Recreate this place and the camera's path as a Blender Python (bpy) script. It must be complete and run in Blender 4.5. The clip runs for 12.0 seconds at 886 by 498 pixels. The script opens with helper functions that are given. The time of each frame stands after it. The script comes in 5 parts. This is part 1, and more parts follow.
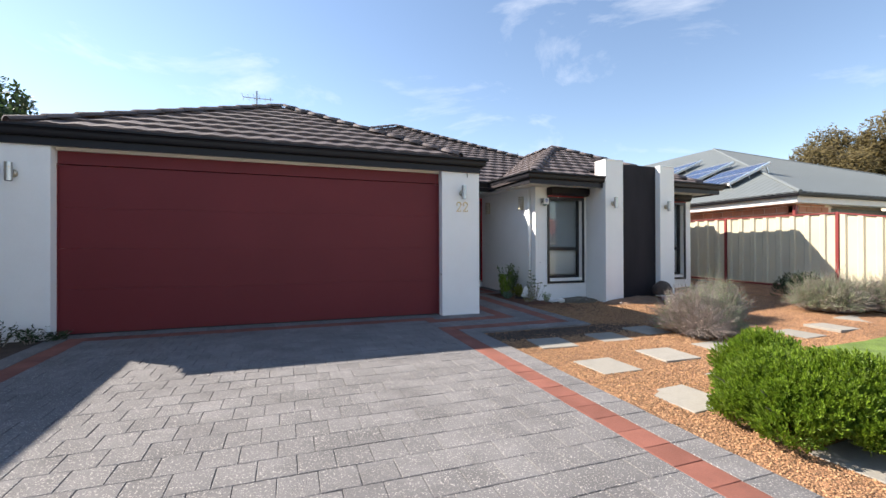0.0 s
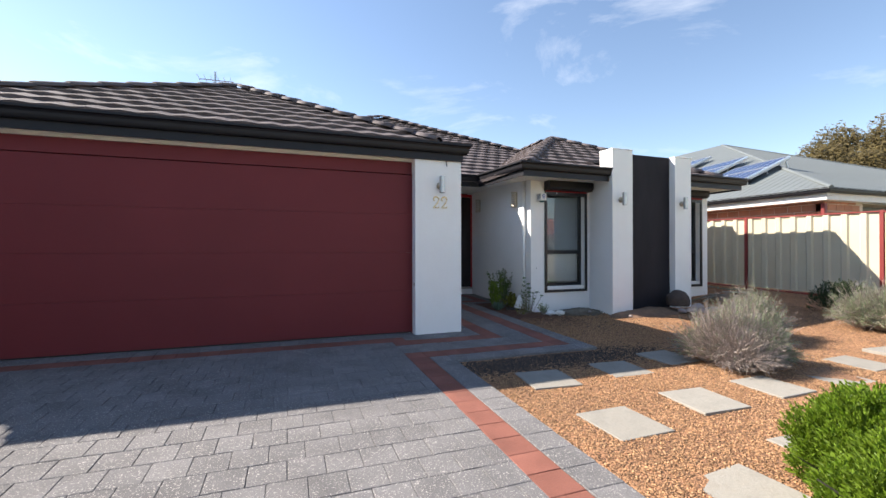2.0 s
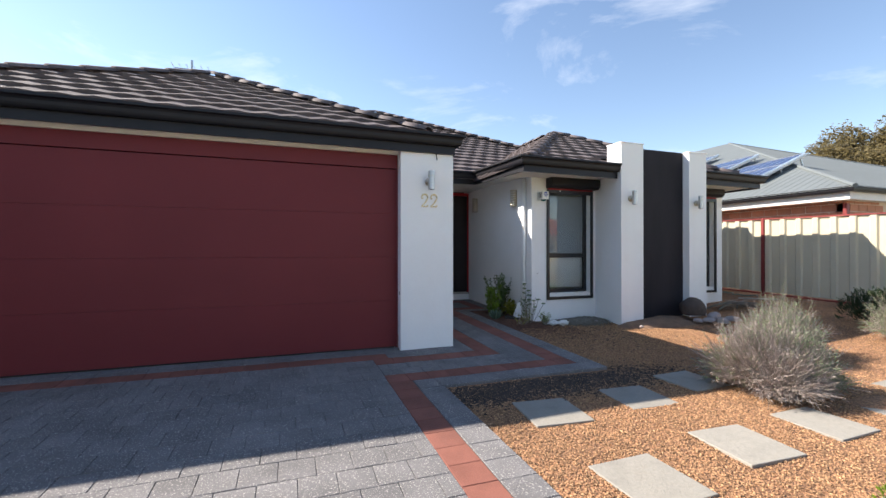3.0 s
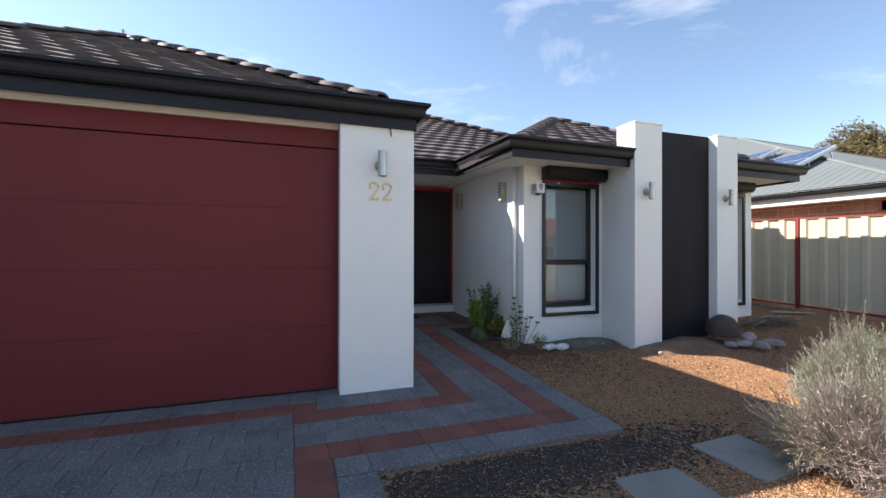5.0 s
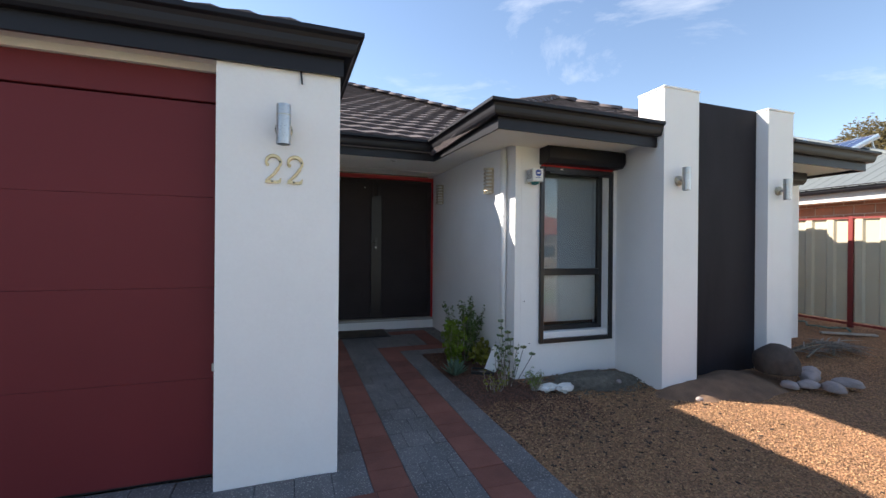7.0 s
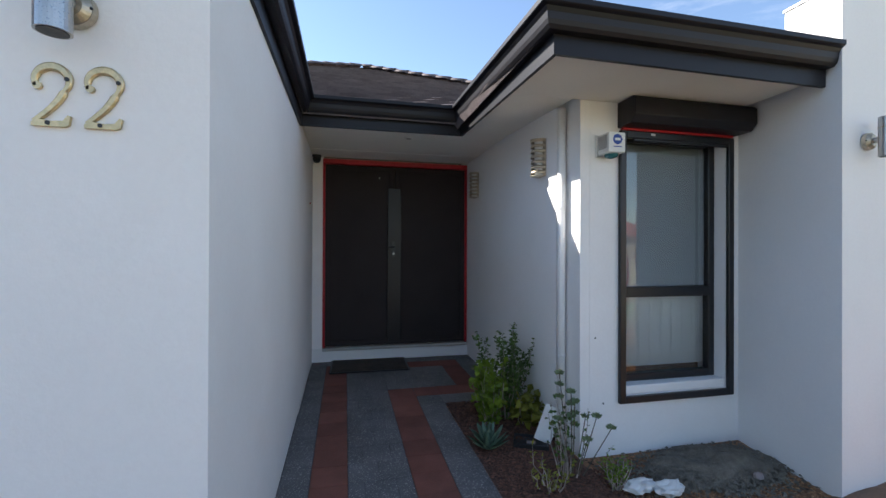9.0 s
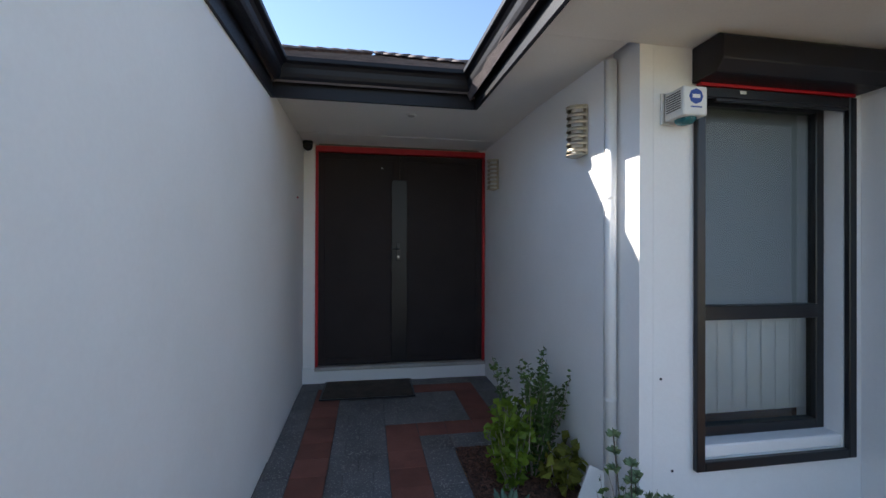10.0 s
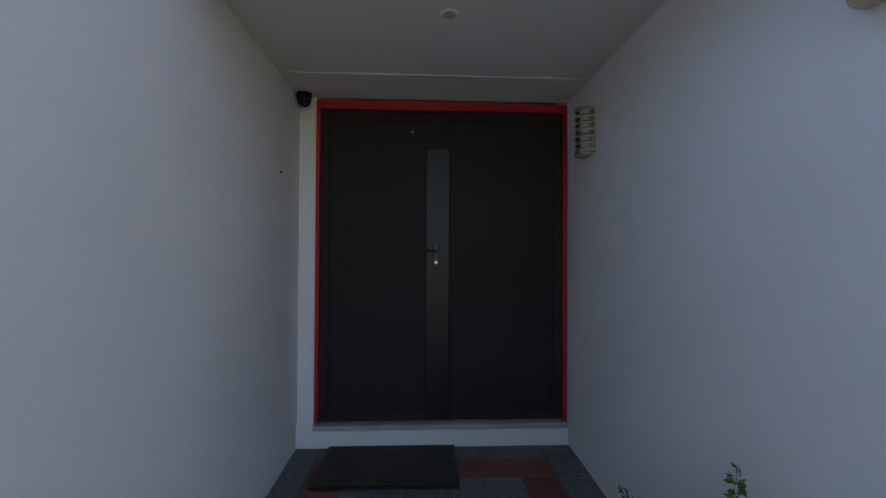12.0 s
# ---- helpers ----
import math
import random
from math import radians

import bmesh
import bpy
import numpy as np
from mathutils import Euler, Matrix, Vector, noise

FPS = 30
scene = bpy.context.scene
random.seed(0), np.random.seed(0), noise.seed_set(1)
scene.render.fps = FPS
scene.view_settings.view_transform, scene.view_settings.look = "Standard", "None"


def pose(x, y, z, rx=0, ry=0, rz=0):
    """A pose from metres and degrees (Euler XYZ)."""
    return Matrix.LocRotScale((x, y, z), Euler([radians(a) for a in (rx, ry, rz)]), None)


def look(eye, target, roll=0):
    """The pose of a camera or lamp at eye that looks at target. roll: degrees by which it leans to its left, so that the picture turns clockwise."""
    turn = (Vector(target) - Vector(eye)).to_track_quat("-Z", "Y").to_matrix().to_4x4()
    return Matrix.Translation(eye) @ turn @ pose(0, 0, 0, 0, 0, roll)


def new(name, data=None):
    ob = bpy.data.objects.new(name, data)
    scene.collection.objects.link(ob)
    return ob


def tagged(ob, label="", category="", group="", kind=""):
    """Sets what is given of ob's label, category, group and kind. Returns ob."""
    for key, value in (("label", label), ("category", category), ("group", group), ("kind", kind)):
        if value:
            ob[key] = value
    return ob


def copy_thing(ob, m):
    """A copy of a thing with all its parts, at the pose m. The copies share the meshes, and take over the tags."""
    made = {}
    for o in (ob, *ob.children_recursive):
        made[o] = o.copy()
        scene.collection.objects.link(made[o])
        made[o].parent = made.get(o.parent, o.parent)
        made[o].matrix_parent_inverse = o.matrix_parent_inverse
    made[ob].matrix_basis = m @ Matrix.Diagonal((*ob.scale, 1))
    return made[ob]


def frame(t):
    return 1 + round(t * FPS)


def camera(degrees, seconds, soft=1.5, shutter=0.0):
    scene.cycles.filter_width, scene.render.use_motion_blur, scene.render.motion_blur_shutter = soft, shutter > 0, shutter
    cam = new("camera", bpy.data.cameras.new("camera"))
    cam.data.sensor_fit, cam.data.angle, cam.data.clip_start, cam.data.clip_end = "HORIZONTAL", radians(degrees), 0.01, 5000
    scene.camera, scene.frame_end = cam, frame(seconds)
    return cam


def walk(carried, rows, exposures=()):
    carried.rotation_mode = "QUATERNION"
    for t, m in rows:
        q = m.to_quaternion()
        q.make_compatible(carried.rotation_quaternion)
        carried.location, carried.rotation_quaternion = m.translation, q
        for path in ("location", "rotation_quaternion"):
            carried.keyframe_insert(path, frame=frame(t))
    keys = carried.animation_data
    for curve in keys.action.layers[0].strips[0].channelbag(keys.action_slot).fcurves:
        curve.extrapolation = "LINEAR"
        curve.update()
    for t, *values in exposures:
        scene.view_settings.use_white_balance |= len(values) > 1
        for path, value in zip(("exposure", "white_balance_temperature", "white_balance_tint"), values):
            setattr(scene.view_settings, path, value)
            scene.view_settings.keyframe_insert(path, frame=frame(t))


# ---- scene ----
cam = camera(92.2, 12.0)
PATH = [
    (0, (0.487, -0.098, 1.301), (1.17, 1.782, 1.309), -0.2),
    (0.5, (0.69, 0.125, 1.304), (1.373, 2.005, 1.313), -0.2),
    (1, (0.86, 0.388, 1.329), (1.543, 2.267, 1.337), -0.1),
    (1.5, (1.037, 0.636, 1.347), (1.719, 2.516, 1.354), -0.1),
    (2, (1.221, 0.908, 1.367), (1.903, 2.788, 1.374), -0.1),
    (2.5, (1.373, 1.193, 1.399), (2.057, 3.072, 1.406), -0.0),
    (3, (1.563, 1.466, 1.415), (2.242, 3.347, 1.423), -0.0),
    (5, (2.366, 2.547, 1.488), (3.04, 4.429, 1.496), 0.1),
    (5.5, (2.541, 2.829, 1.516), (3.221, 4.71, 1.519), 0.2),
    (6, (2.759, 3.102, 1.535), (3.443, 4.982, 1.537), 0.3),
    (6.5, (2.953, 3.399, 1.551), (3.632, 5.28, 1.551), 0.4),
    (7, (3.136, 3.677, 1.571), (3.807, 5.561, 1.569), 0.5),
    (8.8, (3.692, 4.8, 1.606), (4.163, 6.744, 1.616), 0.3),
    (9, (3.749, 4.941, 1.618), (4.197, 6.89, 1.625), 0.2),
    (9.5, (3.867, 5.297, 1.627), (4.268, 7.256, 1.635), 0.1),
    (10, (4.004, 5.656, 1.642), (4.349, 7.626, 1.649), 0.2),
    (10.5, (4.092, 6.013, 1.658), (4.356, 7.995, 1.658), 0.3),
    (11, (4.141, 6.362, 1.66), (4.34, 8.353, 1.662), 0.3),
    (11.5, (4.191, 6.7, 1.628), (4.332, 8.695, 1.646), 0.3),
    (12, (4.21, 7.039, 1.631), (4.302, 9.036, 1.657), 0.3),
]
EXPOSURES = [(0, 1.42, 6750, 12), (3, 1.44, 6700, 12), (5, 1.48, 6700, 12), (7, 1.50, 6700, 12), (9.5, 1.60, 6350, 11), (11, 1.58, 6250, 11), (12, 1.52, 6200, 11)]
walk(cam, [(t, look(eye, target, roll)) for t, eye, target, roll in PATH], EXPOSURES)

# ---- world, sun ----
SUN_DIR = Vector((-1.04, 0.76, 1.0)).normalized()
elev = math.asin(SUN_DIR.z)
world = bpy.data.worlds.new("sky")
scene.world = world
world.use_nodes = True
wn, wl = world.node_tree.nodes, world.node_tree.links
wn.clear()
sky = wn.new("ShaderNodeTexSky")
sky.sky_type = "NISHITA"
sky.sun_disc = False
sky.sun_elevation = elev
sky.sun_rotation = math.atan2(SUN_DIR.x, SUN_DIR.y)
sky.air_density, sky.dust_density, sky.ozone_density = 1.0, 0.1, 1.2
coord = wn.new("ShaderNodeTexCoord")
cmap = wn.new("ShaderNodeMapping")
cmap.inputs["Scale"].default_value = (1.0, 1.0, 2.6)
cmap.inputs["Rotation"].default_value = (0.1, 0.25, 0.6)
cn1 = wn.new("ShaderNodeTexNoise")
cn1.inputs["Scale"].default_value, cn1.inputs["Detail"].default_value = 2.6, 9.0
cn1.inputs["Roughness"].default_value, cn1.inputs["Distortion"].default_value = 0.62, 0.5
cr = wn.new("ShaderNodeValToRGB")
cr.color_ramp.elements[0].position, cr.color_ramp.elements[0].color = 0.54, (0, 0, 0, 1)
cr.color_ramp.elements[1].position, cr.color_ramp.elements[1].color = 0.78, (0.5, 0.5, 0.5, 1)
cmix = wn.new("ShaderNodeMix")
cmix.data_type = "RGBA"
cmix.inputs["B"].default_value = (6.3, 6.5, 6.8, 1)
bg = wn.new("ShaderNodeBackground")
bg.inputs["Strength"].default_value = 0.088
wo = wn.new("ShaderNodeOutputWorld")
wl.new(coord.outputs["Generated"], cmap.inputs["Vector"])
wl.new(cmap.outputs["Vector"], cn1.inputs["Vector"])
wl.new(cn1.outputs["Fac"], cr.inputs["Fac"])
wl.new(cr.outputs["Color"], cmix.inputs["Factor"])
wl.new(sky.outputs["Color"], cmix.inputs["A"])
wl.new(cmix.outputs["Result"], bg.inputs["Color"])
wl.new(bg.outputs["Background"], wo.inputs["Surface"])

sun = new("sun", bpy.data.lights.new("sun", "SUN"))
sun.data.energy, sun.data.angle, sun.data.color = 4.5, radians(0.6), (1.0, 0.94, 0.85)
sun.matrix_world = look(SUN_DIR * 60, (0, 0, 0))

# ---- materials ----
def material(name, base, rough=0.7, metal=0.0, vary=0.12, scale=6.0, grain=90.0, bump=0.15, tint=None, random_amount=0.0, spec=0.5,
             stain=0.0, stain_colour=(0.2, 0.17, 0.14), stain_scale=1.3, grain_mix=0.5, island=False, stretch=(1, 1, 1), speck=0.0, speck_colour=(0.8, 0.76, 0.7), speck_scale=60.0, cells=0.0):
    """Base colour with broad and fine variation, optional stains and specks, fine bump and uneven gloss."""
    m = bpy.data.materials.new(name)
    m.use_nodes = True
    n, l = m.node_tree.nodes, m.node_tree.links
    b = n["Principled BSDF"]
    b.inputs["Metallic"].default_value = metal
    b.inputs["Specular IOR Level"].default_value = spec
    co = n.new("ShaderNodeTexCoord")
    geo = n.new("ShaderNodeNewGeometry")
    mp = n.new("ShaderNodeMapping")
    mp.inputs["Scale"].default_value = stretch
    l.new(geo.outputs["Position"], mp.inputs["Vector"])

    def noise_at(s, detail=4.0, roughness=0.55):
        t = n.new("ShaderNodeTexNoise")
        t.inputs["Scale"].default_value, t.inputs["Detail"].default_value, t.inputs["Roughness"].default_value = s, detail, roughness
        l.new(mp.outputs["Vector"], t.inputs["Vector"])
        return t.outputs["Fac"]

    def ramp(fac, a, c):
        r = n.new("ShaderNodeMapRange")
        r.inputs["From Min"].default_value, r.inputs["From Max"].default_value = 0.3, 0.7
        r.inputs["To Min"].default_value, r.inputs["To Max"].default_value = a, c
        l.new(fac, r.inputs["Value"])
        return r.outputs["Result"]

    def mix(kind, fac, a, c):
        x = n.new("ShaderNodeMix")
        x.data_type, x.blend_type = "RGBA", kind
        for key, v in (("Factor", fac), ("A", a), ("B", c)):
            if isinstance(v, (int, float)):
                x.inputs[key].default_value = v
            elif isinstance(v, tuple):
                x.inputs[key].default_value = (*v, 1)
            else:
                l.new(v, x.inputs[key])
        return x.outputs["Result"]

    def grey(v):
        c = n.new("ShaderNodeCombineColor")
        for k in ("Red", "Green", "Blue"):
            l.new(v, c.inputs[k])
        return c.outputs["Color"]

    broad, fine = noise_at(scale), noise_at(grain, 6.0, 0.65)
    col = mix("MULTIPLY", 1.0, base, grey(ramp(broad, 1 - vary, 1 + vary)))
    col = mix("MULTIPLY", 1.0, col, grey(ramp(fine, 1 - vary * grain_mix * 2, 1 + vary * grain_mix * 2)))
    if tint:
        col = mix("MIX", ramp(noise_at(scale * 2.3), 0.0, 0.7), col, tint)
    if random_amount:
        if island:
            rnd = geo.outputs["Random Per Island"]
        else:
            rnd = n.new("ShaderNodeObjectInfo").outputs["Random"]
        mr = n.new("ShaderNodeMapRange")
        mr.inputs["To Min"].default_value, mr.inputs["To Max"].default_value = 1 - random_amount, 1 + random_amount
        l.new(rnd, mr.inputs["Value"])
        col = mix("MULTIPLY", 1.0, col, grey(mr.outputs["Result"]))
    cell_bump = None
    if cells:
        v = n.new("ShaderNodeTexVoronoi")
        v.inputs["Scale"].default_value = cells
        l.new(mp.outputs["Vector"], v.inputs["Vector"])
        sep = n.new("ShaderNodeSeparateColor")
        l.new(v.outputs["Color"], sep.inputs["Color"])
        cm = n.new("ShaderNodeMapRange")
        cm.inputs["To Min"].default_value, cm.inputs["To Max"].default_value = 0.45, 1.6
        l.new(sep.outputs["Red"], cm.inputs["Value"])
        col = mix("MULTIPLY", 1.0, col, grey(cm.outputs["Result"]))
        cell_bump = v.outputs["Distance"]
    if speck:
        sp = n.new("ShaderNodeMapRange")
        sp.inputs["From Min"].default_value, sp.inputs["From Max"].default_value = 1 - speck, 1 - speck + 0.05
        l.new(noise_at(speck_scale, 2.0, 0.6), sp.inputs["Value"])
        col = mix("MIX", sp.outputs["Result"], col, speck_colour)
    if stain:
        s = n.new("ShaderNodeMapRange")
        s.inputs["From Min"].default_value, s.inputs["From Max"].default_value = 0.52, 0.72
        s.inputs["To Max"].default_value = stain
        l.new(noise_at(stain_scale, 7.0, 0.65), s.inputs["Value"])
        col = mix("MIX", s.outputs["Result"], col, stain_colour)
    l.new(col, b.inputs["Base Color"])
    l.new(ramp(fine, max(0.02, rough - 0.08), min(1.0, rough + 0.08)), b.inputs["Roughness"])
    if bump:
        bp = n.new("ShaderNodeBump")
        bp.inputs["Strength"].default_value, bp.inputs["Distance"].default_value = bump, 0.01
        l.new(cell_bump or fine, bp.inputs["Height"])
        if cell_bump:
            bp.invert = True
        l.new(bp.outputs["Normal"], b.inputs["Normal"])
    return m


RENDER = material("white_render", (0.86, 0.85, 0.835), 0.85, vary=0.03, scale=1.2, grain=55, bump=0.12, grain_mix=0.25, stain=0.10, stain_colour=(0.6, 0.56, 0.5), spec=0.2)
SOFFIT = material("soffit_paint", (0.78, 0.75, 0.70), 0.8, vary=0.03, scale=2, bump=0.05, spec=0.2)
CHARCOAL = material("charcoal_colour_steel", (0.012, 0.0112, 0.0145), 0.45, vary=0.12, scale=3, bump=0.03, spec=0.3)
BLACK_PANEL = material("black_render", (0.017, 0.0148, 0.019), 0.7, vary=0.25, scale=4, grain=70, bump=0.2, spec=0.25, stretch=(1, 1, 0.25))
ALU_BLACK = material("black_aluminium", (0.012, 0.012, 0.014), 0.35, vary=0.1, bump=0.02)
GARAGE_RED = material("dark_red_door_paint", (0.157, 0.0245, 0.029), 0.55, vary=0.06, scale=1.2, grain=200, bump=0.05, spec=0.25)
TRIM_RED = material("bright_red_paint", (0.46, 0.012, 0.02), 0.45, vary=0.08, bump=0.04)
FENCE_RED = material("fence_red_steel", (0.20, 0.02, 0.018), 0.5, vary=0.1, bump=0.03)
FENCE_CREAM = material("cream_fence_steel", (0.52, 0.465, 0.345), 0.5, vary=0.05, scale=2, bump=0.03, stain=0.12, stain_colour=(0.36, 0.31, 0.24))
ROOF_TILE = material("weathered_concrete_tile", (0.122, 0.101, 0.101), 0.75, vary=0.22, scale=5, grain=70, bump=0.5, tint=(0.155, 0.13, 0.128), random_amount=0.16, spec=0.15)
ROOF_TILE_J = material("weathered_concrete_tile_rest", (0.122, 0.101, 0.101), 0.75, vary=0.22, scale=5, grain=70, bump=0.5, tint=(0.155, 0.13, 0.128), random_amount=0.16, spec=0.15, island=True)
UNDER = material("dark_underlay", (0.05, 0.045, 0.045), 0.9, bump=0.1)
PAVER = material("grey_exposed_aggregate", (0.170, 0.163, 0.163), 0.9, vary=0.16, scale=3.5, grain=110, bump=0.7, random_amount=0.10, speck=0.41, speck_colour=(0.41, 0.385, 0.36), speck_scale=98, spec=0.25, stain=0.4, stain_colour=(0.075, 0.068, 0.068), stain_scale=1.7)
PAVER_RED = material("red_clay_paver", (0.232, 0.092, 0.068), 0.85, vary=0.14, scale=4, grain=120, bump=0.45, random_amount=0.14, spec=0.25, stain=0.45, stain_colour=(0.13, 0.06, 0.048), stain_scale=3)
SAND_JOINT = material("dark_joint_sand", (0.10, 0.092, 0.088), 0.95, vary=0.25, scale=20, bump=0.6)
GRAVEL = material("orange_pea_gravel", (0.30, 0.155, 0.075), 0.9, vary=0.25, scale=2.0, grain=55, bump=0.9, tint=(0.24, 0.118, 0.062), stain=0.45, stain_colour=(0.09, 0.05, 0.03), stain_scale=1.1, cells=85.0)
CHIP = material("gravel_chip", (0.37, 0.212, 0.108), 0.85, vary=0.2, scale=30, bump=0.2, random_amount=0.5, island=True)
SOIL = material("dark_mulch", (0.07, 0.045, 0.032), 0.95, vary=0.35, scale=14, grain=80, bump=0.9)
LITTER = material("dark_leaf_litter", (0.05, 0.034, 0.026), 0.95, vary=0.3, scale=20, bump=0.3, random_amount=0.5, island=True)
BARK_CHIP = material("bark_chip", (0.13, 0.06, 0.038), 0.9, vary=0.2, scale=30, bump=0.2, random_amount=0.5, island=True)
SLAB = material("grey_concrete_slab", (0.285, 0.265, 0.228), 0.9, vary=0.12, scale=5, grain=60, bump=0.4, random_amount=0.1, stain=0.3, stain_colour=(0.15, 0.12, 0.09), stain_scale=5)
CONCRETE = material("pale_concrete", (0.45, 0.42, 0.38), 0.9, vary=0.12, scale=5, bump=0.3)
STEEL = material("brushed_steel", (0.46, 0.45, 0.44), 0.32, 1.0, vary=0.1, grain=200, bump=0.05)
STEEL_WORN = material("tarnished_steel", (0.50, 0.44, 0.34), 0.42, 0.9, vary=0.2, grain=60, bump=0.1)
BRASS = material("worn_brass", (0.62, 0.50, 0.30), 0.4, 0.85, vary=0.2, grain=80, bump=0.05)
WHITE_PLASTIC = material("white_plastic", (0.72, 0.72, 0.70), 0.4, vary=0.03, bump=0.0)
BLUE_PLASTIC = material("blue_print", (0.02, 0.06, 0.30), 0.4, vary=0.05, bump=0.0)
TEAL = material("teal_lens", (0.03, 0.15, 0.16), 0.2, vary=0.05, bump=0.0)
BLIND = material("white_blind_fabric", (0.86, 0.86, 0.86), 0.8, vary=0.04, grain=300, bump=0.05)
MESH = material("dark_security_mesh", (0.028, 0.0205, 0.0208), 0.7, vary=0.15, scale=3, grain=300, bump=0.15, spec=0.3)
DOOR_GLASS = material("dark_door_glass", (0.014, 0.012, 0.015), 0.36, vary=0.1, bump=0.0, spec=0.3)
MAT = material("dark_coir", (0.065, 0.048, 0.036), 0.95, vary=0.3, scale=8, grain=200, bump=0.9)
BRICK = material("orange_red_brick", (0.42, 0.19, 0.12), 0.85, vary=0.15, scale=4, grain=60, bump=0.4, random_amount=0.14)
MORTAR = material("pale_mortar", (0.62, 0.52, 0.43), 0.95, vary=0.1, bump=0.3)
METAL_ROOF = material("grey_green_steel_roof", (0.145, 0.16, 0.158), 0.5, vary=0.06, scale=1, bump=0.02)
WHITE_TRIM = material("white_trim_paint", (0.72, 0.70, 0.67), 0.6, vary=0.04, bump=0.03)
SOLAR = material("solar_cells", (0.022, 0.035, 0.10), 0.15, vary=0.15, scale=3, bump=0.0)
ALU = material("bare_aluminium", (0.75, 0.75, 0.75), 0.35, 0.9, vary=0.05, bump=0.0)
LAWN = material("green_lawn", (0.115, 0.175, 0.03), 0.95, vary=0.25, scale=6, grain=200, bump=0.6)
EARTH = material("verge_ground", (0.36, 0.31, 0.22), 0.95, vary=0.25, scale=0.7, grain=40, bump=0.4, tint=(0.26, 0.27, 0.14))
ASPHALT = material("road_asphalt", (0.12, 0.115, 0.11), 0.9, vary=0.15, scale=2, grain=120, bump=0.4)
BOULDER = material("brown_boulder", (0.062, 0.046, 0.038), 0.85, vary=0.3, scale=9, grain=60, bump=0.6, tint=(0.095, 0.066, 0.05))
PALE_STONE = material("pale_river_stone", (0.34, 0.285, 0.27), 0.8, vary=0.12, scale=12, bump=0.2, random_amount=0.15)
SAND = material("brown_sand", (0.21, 0.125, 0.078), 0.95, vary=0.2, scale=8, grain=120, bump=0.6)
ASH_PLANT = material("dried_ground_cover", (0.16, 0.14, 0.11), 0.95, vary=0.3, scale=20, grain=120, bump=0.6)
LEAF_BRIGHT = material("fresh_green_leaf", (0.135, 0.225, 0.015), 0.55, vary=0.2, scale=8, bump=0.0, random_amount=0.35, island=True, tint=(0.195, 0.275, 0.022))
LEAF_MID = material("shrub_leaf", (0.085, 0.15, 0.03), 0.55, vary=0.2, scale=8, bump=0.0, random_amount=0.35, island=True)
LEAF_YELLOW = material("yellowing_leaf", (0.25, 0.25, 0.04), 0.6, vary=0.2, bump=0.0, random_amount=0.3, island=True)
LEAF_GREY = material("grey_green_leaf", (0.25, 0.31, 0.17), 0.8, vary=0.2, scale=6, bump=0.0, random_amount=0.35, island=True)
STALK_DRY = material("dry_brown_stalk", (0.345, 0.285, 0.25), 0.85, vary=0.2, scale=10, bump=0.0, random_amount=0.4, island=True)
ROSETTE = material("pale_succulent", (0.17, 0.23, 0.11), 0.6, vary=0.2, scale=10, bump=0.0)
DARK_STEM = material("dark_plant_stem", (0.12, 0.10, 0.07), 0.85, vary=0.2, bump=0.0)
BARK_BED = material("bark_bed", (0.10, 0.052, 0.036), 0.95, vary=0.3, scale=9, bump=0.6, cells=75.0)
DRY_FROND = material("dry_palm_blade", (0.30, 0.27, 0.235), 0.85, vary=0.2, scale=12, bump=0.1, random_amount=0.25)
HOSE = material("grey_green_hose", (0.12, 0.17, 0.14), 0.5, vary=0.1, bump=0.02)
FAR_ROOF = material("pale_grey_far_roof", (0.34, 0.33, 0.32), 0.7, vary=0.08, scale=1, bump=0.05)
AGAVE = material("blue_green_agave", (0.11, 0.18, 0.12), 0.55, vary=0.15, scale=10, bump=0.05)
GUM_LEAF = material("gum_tree_leaf", (0.10, 0.085, 0.032), 0.6, vary=0.2, bump=0.0, random_amount=0.45, island=True, tint=(0.15, 0.10, 0.035))
DARK_LEAF = material("dark_tree_leaf", (0.035, 0.06, 0.02), 0.6, vary=0.2, bump=0.0, random_amount=0.4, island=True)
BARK = material("tree_bark", (0.16, 0.12, 0.09), 0.9, vary=0.25, scale=5, bump=0.5)
BLACK_PLASTIC = material("black_plastic", (0.015, 0.015, 0.017), 0.4, vary=0.1, bump=0.02)
TERRACOTTA = material("terracotta_roof", (0.42, 0.12, 0.07), 0.8, vary=0.15, scale=4, bump=0.3)
CREAM_WALL = material("cream_wall", (0.5, 0.42, 0.33), 0.9, vary=0.06, bump=0.1)


def translucent(m, amount):
    """Lets some light through thin leaves."""
    n, l = m.node_tree.nodes, m.node_tree.links
    b, out = n["Principled BSDF"], n["Material Output"]
    t, x = n.new("ShaderNodeBsdfTranslucent"), n.new("ShaderNodeMixShader")
    l.new(b.inputs["Base Color"].links[0].from_socket, t.inputs["Color"])
    x.inputs["Fac"].default_value = amount
    l.new(b.outputs["BSDF"], x.inputs[1])
    l.new(t.outputs["BSDF"], x.inputs[2])
    l.new(x.outputs["Shader"], out.inputs["Surface"])


for leaf_m in (LEAF_BRIGHT, LEAF_MID, LEAF_YELLOW, LEAF_GREY, GUM_LEAF, DARK_LEAF):
    translucent(leaf_m, 0.35)


